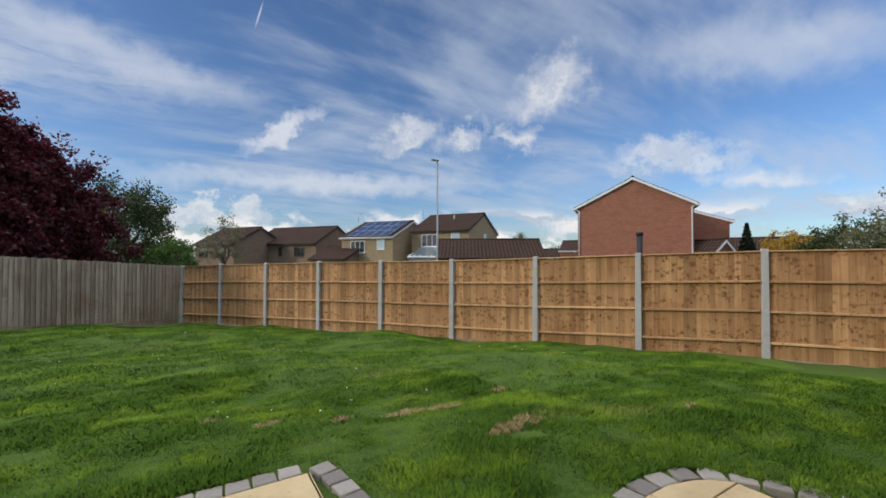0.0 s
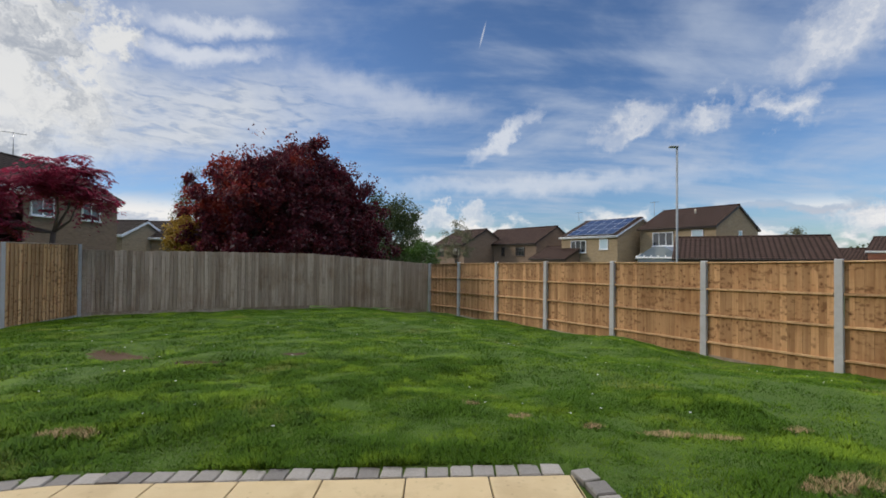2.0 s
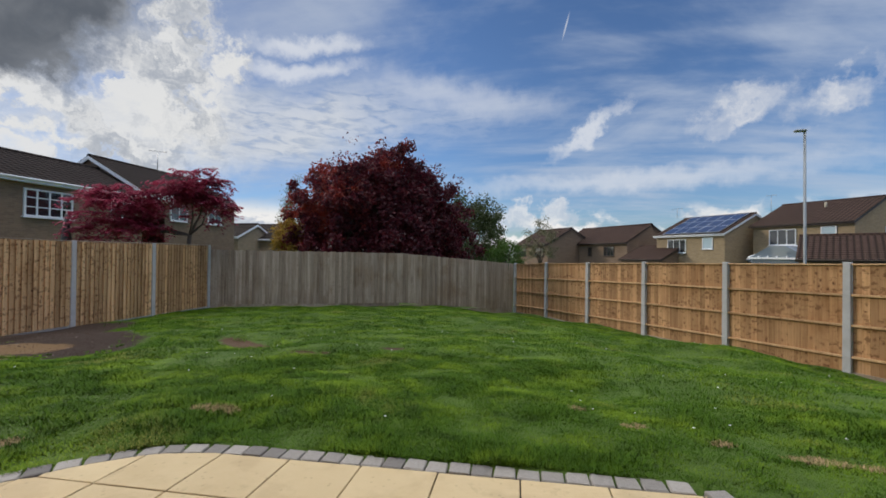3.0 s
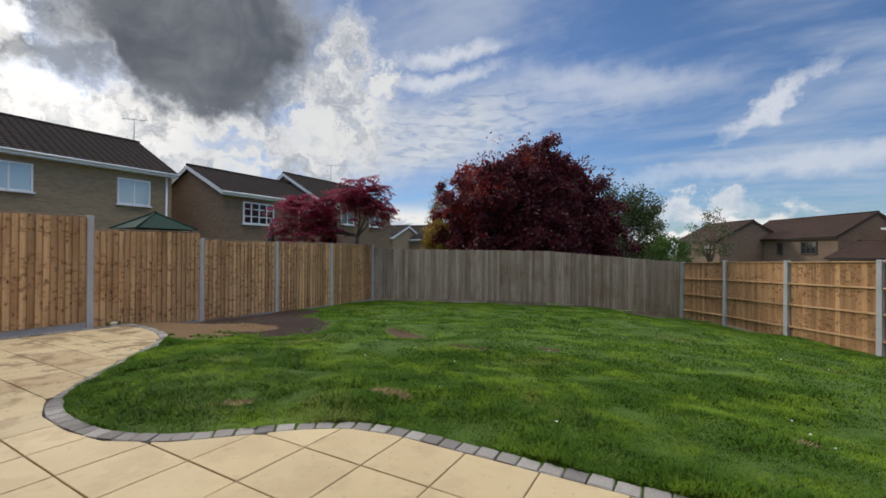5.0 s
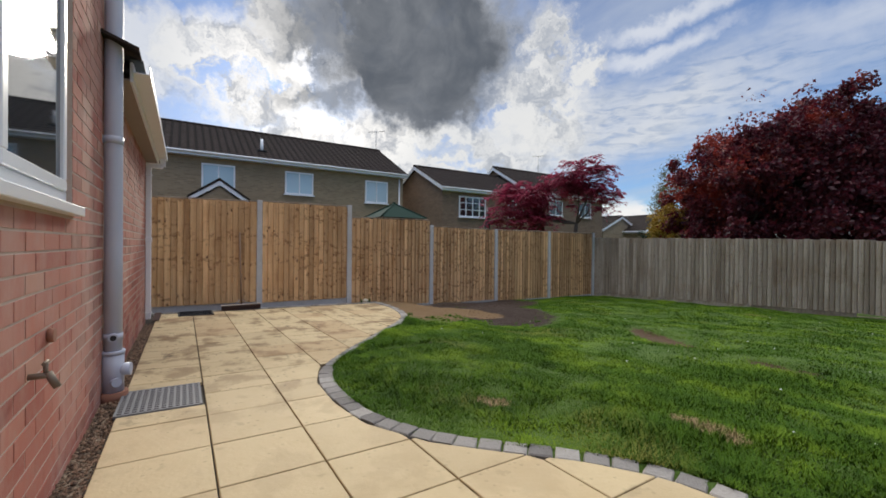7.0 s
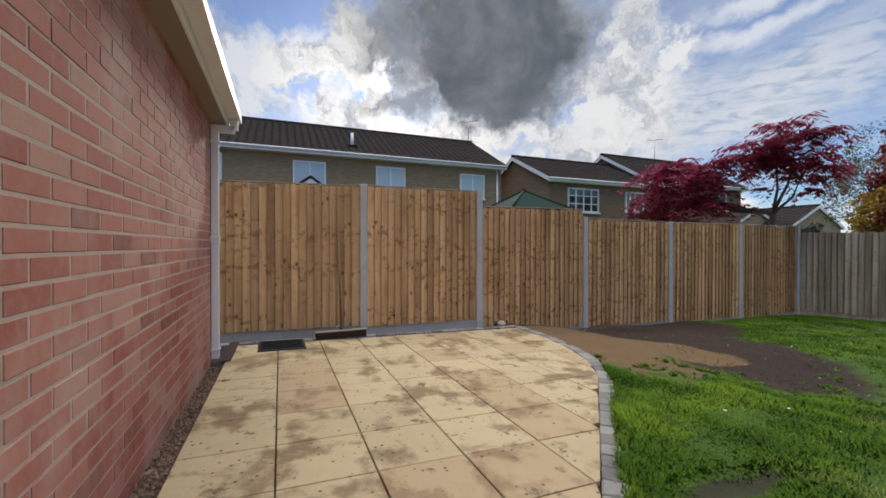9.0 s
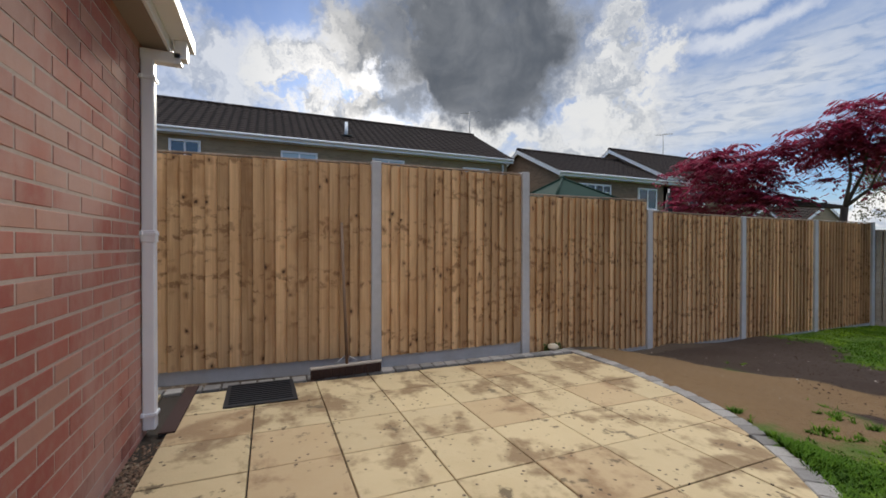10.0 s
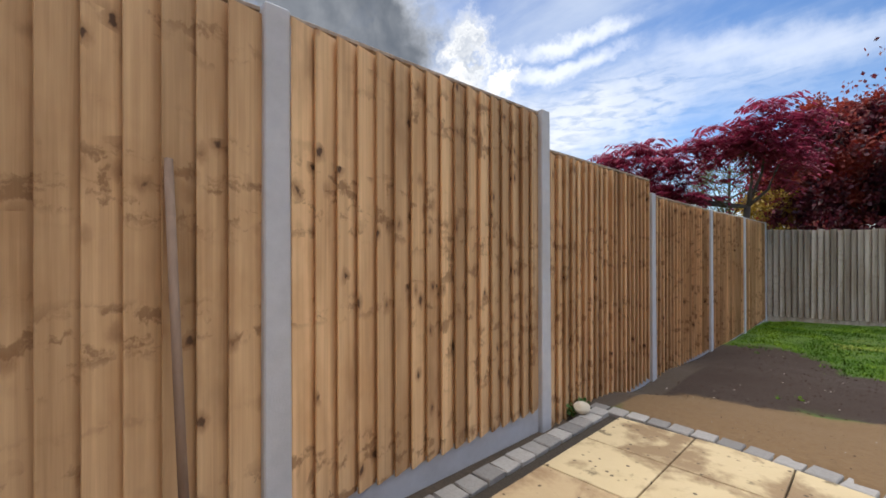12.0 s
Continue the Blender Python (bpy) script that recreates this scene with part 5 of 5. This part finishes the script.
    tree("bush", (-0.9, 21.5, -1.2), (-0.9, 21.5, 0.9), clump_shell(9, (-0.9, 21.5, 0.6), (0.95, 0.9, 1.4), 110, 0.3), 80, 0.08, LEAF_BRIGHT, "bright green bushy shrub beyond the fence corner", 0.06, 9)
    tree("bush", (-10.4, 17.0, -0.7), (-10.4, 17.0, 1.2), clump_shell(10, (-10.4, 16.6, 1.6), (0.75, 0.7, 1.1), 80, 0.25), 70, 0.085, LEAF_YELLOW, "yellow-leaved shrub beside the dark red maple", 0.05, 10)
    tree("tree", (2.2, 45, -1.5), (2.2, 45, 2.5), clump_shell(12, (2.2, 45, 2.4), (1.8, 1.5, 2.6), 70, 0.4), 45, 0.14, LEAF_PALE, "thin half-bare pale tree behind the houses", 0.12, 12)
    tree("tree", polar(41.5, 62, -1.5), polar(41.5, 62, 3), clump_shell(13, polar(41.5, 62, 2.6), (2.6, 1.5, 2.0), 60, 0.5), 45, 0.16, LEAF_PALE, "thin pale tree behind the garage roof", 0.12, 13)
    c = polar(67.4, 40)
    cone = [((c[0] + 0.95 * (1 - k / 60) * math.cos(k * 2.4), c[1] + 0.95 * (1 - k / 60) * math.sin(k * 2.4), -0.6 + 4.4 * k / 60), 0.35 * (1.15 - k / 60)) for k in range(60)]
    tree("fir_tree", (c[0], c[1], -1.2), (c[0], c[1], 3.6), cone, 130, 0.12, LEAF_FIR, "small dark pointed fir tree beyond the fence", 0.08, 14)
    for az, d, el, r, mat, s, name in ((71.5, 36, 2.6, 2.0, LEAF_YELLOW, 15, "low hedge tree with yellowing leaves beyond the fence"), (75.5, 34, 3.2, 2.3, LEAF_GREEN, 16, "green hedge tree beyond the fence"), (80, 30, 6.0, 2.6, LEAF_PALE, 17, "taller pale green tree beyond the fence"), (85, 30, 6.5, 2.6, LEAF_GREEN, 18, "tall green tree beyond the fence")):
        p = polar(az, d)
        top = 1.1 + d * math.tan(radians(el))
        tree("tree", (p[0], p[1], -1.2), (p[0], p[1], top - 1), clump_shell(s, (p[0], p[1], top / 2 - 0.4), (r, r, top / 2 + 0.5), 150, 0.45), 80, 0.13, mat, name, 0.12, s)
    p = polar(-32.7, 34)
    tree("fir_tree", (p[0], p[1], -1), (p[0], p[1], 1.8), clump_shell(19, (p[0], p[1], 1.0), (0.9, 0.9, 1.2), 60, 0.25), 80, 0.1, LEAF_FIR, "small dark pine top beyond the old fence", 0.08, 19)
    for i in range(26):
        az = -60 + i * 6.2
        if -30 < az < -10:
            continue
        p = polar(az, 120 + 12 * math.sin(i * 2.1), -2)
        t = 4.2 + 1.6 * math.sin(i * 1.7)
        tree("tree", p, (p[0], p[1], t - 1.5), clump_shell(30 + i, (p[0], p[1], t / 2 - 1.5), (6.5, 5, t / 2 + 1.2), 60, 1.2), 60, 0.5, LEAF_GREEN, "distant green tree on the skyline", 0.2, 30 + i)


def folded_parasol():
    p = thing("parasol", (-12.2, 8.75, -0.5), 0, "folded dark grey garden parasol standing behind the fence", "parasol")
    part("pole", tube_bm([(0, 0, 0), (0, 0, 2.72)], 0.02, 8), STEEL, p)
    part("canopy", tube_bm([(0, 0, 1.3), (0, 0, 1.9), (0, 0, 2.2), (0, 0, 2.62)], 0.17, 10, 0.25), LEAD, p, "folded dark grey cloth")


all_trees()
folded_parasol()


def soil_clods():
    g = np.random.default_rng(15)
    n = 6500
    x, y = g.uniform(-9.45, -5.6, n), g.uniform(3.5, 8.4, n)
    k = bare(x, y) & (y > kerb_at(x) + 0.16)
    x, y = x[k], y[k]
    n = len(x)
    sandy = ((x + 8.3) / 1.6) ** 2 + ((y - 3.95) / 0.75) ** 2 < 1
    r = g.uniform(0.003, 0.016, n) * g.random(n) * np.where(sandy, 0.35, 1.1)
    octa = np.array([(1, 0, 0), (0, 1, 0), (-1, 0, 0), (0, -1, 0), (0, 0, .7), (0, 0, -.7)], float)
    tri = np.array([(0, 1, 4), (1, 2, 4), (2, 3, 4), (3, 0, 4), (1, 0, 5), (2, 1, 5), (3, 2, 5), (0, 3, 5)])
    v = octa[None] * r[:, None, None] * g.uniform(0.6, 1.4, (n, 6, 1)) + np.stack([x, y, lawn_z(x, y) + bumps(x, y)], -1)[:, None]
    mat = material("soil_clod", lambda nn, p, rr: nn.mix(nn.span(nn.node("ShaderNodeNewGeometry").outputs["Random Per Island"], 0.93, 0.97), (0.05, 0.028, 0.015), (0.34, 0.30, 0.26)), 0.95)
    tagged(new("soil_clods", lump_mesh("soil_clods", v.reshape(-1, 3), (tri[None] + 6 * np.arange(n)[:, None, None]).reshape(-1, 3), mat)), "loose soil clods and small stones on bare earth", "soil", kind="stuff")
    n = 170
    x, y = g.uniform(-8.5, 5, n), g.uniform(2.6, 11, n)
    k = ~bare(x, y) & ((x + 0.47) * 10.94 + (y - 15.28) * 7.62 < -6) & (y > kerb_at(x) + 0.5)
    x, y = x[k], y[k]
    n = len(x)
    v = octa[None] * np.array((1, 1, 0.4)) * g.uniform(0.006, 0.013, n)[:, None, None] + np.stack([x, y, lawn_z(x, y) + 0.035], -1)[:, None]
    tagged(new("daisies", lump_mesh("daisies", v.reshape(-1, 3), (tri[None] + 6 * np.arange(n)[:, None, None]).reshape(-1, 3), WHITE)), "tiny white daisies scattered over the lawn", "daisy", kind="stuff")


# ---- things on the patio ----
def patio_things():
    tilt = (math.atan(-SY), -math.atan(SX), 0)
    c = thing("drain_cover", (-4.86, 0.105, patio_z(-4.86, 0.105) - 0.006), 0, "grey perforated metal drain cover let into the patio by the pipe", "drain cover")
    bars = [box_bm(0.50, 0.012, 0.014, at=(0, -0.22 + 0.44 * i / 12, 0)) for i in range(13)] + [box_bm(0.022, 0.45, 0.012, at=(-0.24 + 0.48 * i / 11, 0, 0)) for i in range(12)]
    part("grating", join_bm(*bars), plain("worn_dark_metal", (0.20, 0.20, 0.21), 0.6, Metallic=0.3), c, turn=tilt)
    part("tray", box_bm(0.515, 0.46, 0.006, at=(0, 0, -0.006)), plain("dull_zinc", (0.04, 0.04, 0.045), 0.7), c, turn=tilt)
    m = thing("door_mat", (-9.11, 0.39, patio_z(-9.11, 0.39) + 0.004), radians(1), "black rubber mat lying on the slabs by the fence", "door mat")
    part("mat", box_bm(0.50, 0.48, 0.012, 0.003), DARK, m, turn=tilt)
    for i in range(10):
        part("rib", box_bm(0.012, 0.42, 0.008, at=(-0.2 + 0.045 * i, 0, 0.011)), DARK, m, turn=tilt)
    b = thing("broom", (-9.36, 1.07, patio_z(-9.3, 1.07)), radians(92), "wide brown yard broom leaning upside on the fence", "broom")
    part("head", box_bm(0.62, 0.045, 0.02, 0.005, at=(0, 0, 0.075)), plain("worn_pale_wood", (0.42, 0.36, 0.30), 0.8), b, "pale worn wooden broom head", turn=(0, 0, 0))
    bits = []
    for i in range(62):
        x = -0.3 + 0.6 * i / 61
        bits.append(box_bm(0.008, 0.05, 0.077, at=(x, 0.0 + 0.005 * math.sin(i * 2.3), 0.0)))
    part("bristles", join_bm(*bits), BRUSH, b, "dark brown bristles")
    part("handle", tube_bm([(0.0, 0.0, 0.08), (0.0, 0.12, 0.7), (0.0, 0.235, 1.34)], 0.013, 10), WOOD_HANDLE, b, "worn wooden handle")
    part("stay", join_bm(tube_bm([(-0.13, 0, 0.085), (0, 0.022, 0.17)], 0.005, 6), tube_bm([(0.13, 0, 0.085), (0, 0.022, 0.17)], 0.005, 6)), STEEL, b, "thin metal stay")
    s = thing("stone", (-9.47, 3.38, patio_z(-9.47, 3.38)), 0, "rounded cream stone on the edging by the fence", "stone")
    bm = bmesh.new()
    bmesh.ops.create_icosphere(bm, subdivisions=3, radius=0.05)
    for v in bm.verts:
        v.co = Vector((v.co.x * 1.1, v.co.y * 1.2, v.co.z * 0.8 + 0.035)) * (1 + 0.12 * noise.noise(v.co * 25))
    part("body", bm, STONE, s)
    w = thing("weed", (-9.52, 3.42, patio_z(-9.5, 3.4) - 0.02), 0, "small green weed growing at the foot of the fence", "weed")
    v, f = leaf_cloud(50, [((0, 0.05, 0.05), 0.05), ((0, -0.08, 0.04), 0.04)], 60, 0.03, 0.6)
    part("leaves", lump_mesh("leaves", v, f, LEAF_BRIGHT), LEAF_BRIGHT, w)
    st = thing("drain_channel", (-9.0, -0.105, patio_z(-9.0, -0.105) + 0.003), 0, "dark open drain strip at the end of the house wall", "drain")
    part("channel", box_bm(0.88, 0.085, 0.008), BRUSH, st, turn=tilt)


patio_things()


# ---- gravel, grass, setts, slabs and bricks ----
def loose_gravel():
    g = np.random.default_rng(5)
    n = 5200
    x, y = g.uniform(-8.5, -1.0, n), g.uniform(-0.225, -0.09, n)
    r = g.uniform(0.004, 0.012, n)
    z = patio_z(x, y) - 0.03 + r * g.uniform(0.2, 1.2, n)
    octa = np.array([(1, 0, 0), (0, 1, 0), (-1, 0, 0), (0, -1, 0), (0, 0, .7), (0, 0, -.7)], float)
    tri = np.array([(0, 1, 4), (1, 2, 4), (2, 3, 4), (3, 0, 4), (1, 0, 5), (2, 1, 5), (3, 2, 5), (0, 3, 5)])
    v = octa[None] * r[:, None, None] * g.uniform(0.7, 1.3, (n, 6, 1)) + np.stack([x, y, z], -1)[:, None]
    f = tri[None] + 6 * np.arange(n)[:, None, None]
    mat = material("gravel_stone", lambda nn, p, rr: nn.mix(nn.node("ShaderNodeNewGeometry").outputs["Random Per Island"], (0.06, 0.036, 0.022), (0.34, 0.22, 0.14)), 0.9)
    tagged(new("gravel", lump_mesh("gravel", v.reshape(-1, 3), f.reshape(-1, 3), mat)), "brown gravel strip along the foot of the house wall", "gravel", kind="stuff")


def bare(x, y):
    m = np.zeros(len(x), bool)
    for cx, cy, rx, ry, a in ((-7.7, 5.45, 2.0, 0.95, -30), (-9.1, 6.0, 0.85, 1.85, 0), (-8.3, 3.95, 1.6, 0.72, -12), (-4.45, 5.55, 0.8, 0.22, -28), (-2.95, 4.8, 0.3, 0.11, 5), (-2.07, 5.4, 0.17, 0.1, 10), (-5.48, 2.25, 0.07, 0.28, -5), (-4.85, 4.3, 0.27, 0.07, 20), (1.83, 1.75, 0.12, 0.05, -15), (-8.2, 4.6, 1.25, 0.75, 0)):
        t = radians(a)
        u, v = (x - cx) * math.cos(t) + (y - cy) * math.sin(t), -(x - cx) * math.sin(t) + (y - cy) * math.cos(t)
        wob = 1 + 0.22 * np.sin(x * 9 + y * 5) + 0.15 * np.sin(y * 14 - x * 6) + 0.35 * np.sin(x * 31 + 3 * np.sin(y * 17)) * np.sin(y * 27 + 2 * np.sin(x * 13))
        m |= (u / rx) ** 2 + (v / ry) ** 2 < wob
    return m


def grass():
    g = np.random.default_rng(6)
    xs, ys = [], []
    for n, lo, hi in ((640000, 0.0, 2.8), (400000, 2.8, 12.5)):
        x = g.uniform(-9.5, 7.5, n)
        y = kerb_at(x) + 0.115 + lo + (hi - lo) * g.random(n) ** 1.2
        xs.append(x), ys.append(y)
    x, y = np.concatenate(xs), np.concatenate(ys)
    cross = (x + 0.47) * 10.94 + (y - 15.28) * 7.62
    keep = (x > -9.5) & (cross < -1.0) & (y < 10.8 + (x + 9.5) * 0.49) & ~bare(x, y)
    keep &= ~((x < -8.9) & (y < 5.2))
    x, y = x[keep], y[keep]
    n = len(x)
    z = lawn_z(x, y) + bumps(x, y) * np.clip((y - kerb_at(x)) * 3 - 0.2, 0, 1) - 0.05 * hollow(x, y) - 0.006
    high = g.uniform(0.018, 0.036, n) * np.clip(1 + 0.75 * tufts(x, y), 0.45, 2.2)
    a, lean = g.uniform(0, 2 * math.pi, n), g.uniform(0.3, 1.5, n) * high
    w = g.uniform(0.0016, 0.0030, n) * (1 + 0.25 * np.hypot(x, y))
    side = np.stack([np.cos(a), np.sin(a), np.zeros(n)], -1) * w[:, None]
    out = np.stack([-np.sin(a), np.cos(a), np.zeros(n)], -1) * lean[:, None]
    p = np.stack([x, y, z], -1)
    v = np.stack([p - side, p + side, p + out + np.stack([np.zeros(n), np.zeros(n), high], -1)], 1)
    tagged(new("grass", lump_mesh("grass", v.reshape(-1, 3), np.arange(n * 3).reshape(-1, 3), GRASS)), "short uneven green lawn grass", "grass", kind="stuff")


def setts():
    kerb = thing("kerb", (-2.0, 2.1, patio_z(-2, 2.1)), 0, "curved edging of grey stone setts between patio and lawn", "edging", kind="structure")
    o = kerb.location
    shapes = []
    g = random.Random(8)
    for k in range(4):
        bm = box_bm(0.118, 0.112, 0.05, 0.006)
        for v in bm.verts:
            v.co += Vector((g.uniform(-.004, .004), g.uniform(-.004, .004), 0))
        shapes.append(as_mesh("sett", bm, SETT))
    pts = [Vector((x, y)) for x, y in KERB]
    # Smooth the outline, then walk along it.
    for _ in range(2):
        new_pts = [pts[0]]
        for a, b in zip(pts, pts[1:]):
            sharp = a.x > 0.4 and a.x < 0.65
            if sharp:
                new_pts += [a]
            else:
                new_pts += [a.lerp(b, 0.25), a.lerp(b, 0.75)]
        pts = new_pts + [pts[-1]]
    walked, need = 0.0, 0.06
    for a, b in zip(pts, pts[1:]):
        run = (b - a).length
        while need <= walked + run:
            p = a.lerp(b, (need - walked) / run)
            t = (b - a).normalized()
            n = Vector((-t.y, t.x))
            c = p + n * 0.058
            part("sett", shapes[g.randrange(4)], None, kerb, "", (c.x - o.x, c.y - o.y, patio_z(c.x, c.y) - 0.046 - o.z + g.uniform(-.002, .003)), (0, 0, math.atan2(t.y, t.x) + g.uniform(-.03, .03)))
            need += 0.128
        walked += run
    y = -0.35
    while y < 3.55:
        part("sett", shapes[g.randrange(4)], None, kerb, "", (-9.405 - o.x, y - o.y, patio_z(-9.4, y) - 0.047 - o.z + g.uniform(-.002, .003)), (0, 0, math.pi / 2 + g.uniform(-.04, .04)))
        y += 0.128


def slabs():
    patio = thing("patio", (-3.0, 1.0, patio_z(-3, 1)), 0, "patio of square buff stone slabs with dark open joints", "patio", kind="structure")
    o = patio.location
    gap, g = 0.008, random.Random(2)
    x1s = [-9.272 + 0.4443 * i if i < 12 else -9.34 + 0.45 * i for i in range(28)]
    ys = [-0.11] + [0.35 + 0.45 * k for k in range(8)]
    for x0, x1 in zip(x1s, x1s[1:]):
        for y0, y1 in zip(ys, ys[1:]):
            a, b = x0 + gap / 2, x1 - gap / 2
            lo, hi = y0 + gap / 2, y1 - gap / 2
            if x0 > 2.2:
                continue
            if y0 < 0 and abs(x0 + 5.273) < 0.02:
                b = -5.125
            if y0 < 0 and abs(x0 + 4.829) < 0.02:
                a = -4.595
            samples = [a + (b - a) * k / 6 for k in range(7)]
            chain = [min(hi, float(kerb_at(x)) - 0.004) for x in samples]
            if max(chain) < lo + 0.02:
                continue
            idx = [k for k in range(7) if chain[k] > lo + 0.004]
            full = all(c > hi - 1e-4 for c in chain)
            ring = [(samples[idx[0]], lo), (samples[idx[-1]], lo)]
            ring += [(b, hi), (a, hi)] if full else [(samples[k], chain[k]) for k in reversed(idx)]
            bm = bmesh.new()
            cx, cy = (a + b) / 2, (lo + hi) / 2
            top = [bm.verts.new((x - cx, y - cy, patio_z(x, y) - patio_z(cx, cy))) for x, y in ring]
            bottom = [bm.verts.new((v.co.x, v.co.y, v.co.z - 0.035)) for v in top]
            rim = [bm.verts.new((v.co.x * 0.985, v.co.y * 0.985, v.co.z)) for v in top]
            for v in top:
                v.co.z -= 0.003
            bm.faces.new(rim)
            k = len(ring)
            for i in range(k):
                j = (i + 1) % k
                bm.faces.new((top[i], top[j], rim[j], rim[i]))
                bm.faces.new((bottom[i], bottom[j], top[j], top[i]))
            part("slab", bm, SLAB, patio, "", (cx - o.x, cy - o.y, patio_z(cx, cy) - o.z + g.uniform(-.0015, .0015)))
    for x0 in (-9.34, -8.89):
        part("slab", box_bm(0.44, 0.36, 0.035, 0.003), SLAB, patio, "", (x0 + 0.225 - o.x, -0.47 - o.y, patio_z(x0 + 0.2, -0.47) - 0.035 - o.z))
    bm = bmesh.new()
    xs = [-9.45 + 0.3 * i for i in range(41)]
    lo = [bm.verts.new((x - o.x, -0.6 - o.y if x < -8.4 else -0.12 - o.y, patio_z(x, -0.12 if x > -8.4 else -0.6) - 0.022 - o.z)) for x in xs]
    hi = [bm.verts.new((x - o.x, float(kerb_at(x)) + 0.05 - o.y, patio_z(x, float(kerb_at(x)) + 0.05) - 0.022 - o.z)) for x in xs]
    for i in range(40):
        bm.faces.new((lo[i], lo[i + 1], hi[i + 1], hi[i]))
    part("joint_bed", bm, JOINT, patio, "dark sandy joints")


def bricks():
    holder = thing("brickwork", (-6.0, WALL_Y, 0), 0, "weathered red brickwork of the house wall", "brickwork", kind="structure")
    g = random.Random(9)
    shapes = []
    for k in range(3):
        bm = box_bm(0.215, 0.02, 0.065, 0.003, at=(0, -0.0105, 0))
        shapes.append(as_mesh("brick", bm, BRICK))
    half = as_mesh("brick", box_bm(0.1025, 0.02, 0.065, 0.003, at=(0, -0.0105, 0)), BRICK)
    count, verts, faces = 0, [], []
    xa, xb, za, zb = -4.20, -2.40, 1.10, 2.35
    for row in range(72):
        z = -0.29 + 0.075 * row
        x = -8.6775 + (0.1125 if row % 2 else 0.0)
        cells = [(-8.6775 + 0.051, half, 0.1025)] if row % 2 else []
        while x < 1.5:
            cells.append((x + 0.1075, None, 0.215))
            x += 0.225
        for cx, shape, width in cells:
            if cx > -1.45 and z < 2.2:
                continue
            if z > 2.05 and cx < -5.2:
                continue
            if cx + width / 2 > xa and cx - width / 2 < xb and z + 0.065 > za and z < zb:
                if cx - width / 2 > xa - 0.03:
                    continue
                start = cx - width / 2
                width = xa - 0.003 - start
                cx = start + width / 2
            near = count < 300 and cx < -4.6 and 0.25 < z < 1.7 and cx > -8.7
            lift = g.uniform(-0.001, 0.0015)
            if near:
                part("brick", shape or shapes[g.randrange(3)], None, holder, "", (cx + 6.0, lift + 0.002, z), (0, 0, 0))
                count += 1
            else:
                h, i = width / 2, len(verts)
                y0, y1 = -0.016, 0.002 + lift
                verts += [(cx + 6 - h, y1, z), (cx + 6 + h, y1, z), (cx + 6 + h, y1, z + 0.065), (cx + 6 - h, y1, z + 0.065), (cx + 6 - h, y0, z), (cx + 6 + h, y0, z), (cx + 6 + h, y0, z + 0.065), (cx + 6 - h, y0, z + 0.065)]
                faces += [(i, i + 1, i + 2, i + 3), (i + 4, i + 7, i + 6, i + 5), (i, i + 4, i + 5, i + 1), (i + 3, i + 2, i + 6, i + 7), (i, i + 3, i + 7, i + 4), (i + 1, i + 5, i + 6, i + 2)]
    part("bricks_joined", lump_mesh("bricks_joined", verts, faces, BRICK_ISLE), BRICK_ISLE, holder, "", kind="stuff")


loose_gravel(), grass(), soil_clods(), setts(), slabs(), bricks()
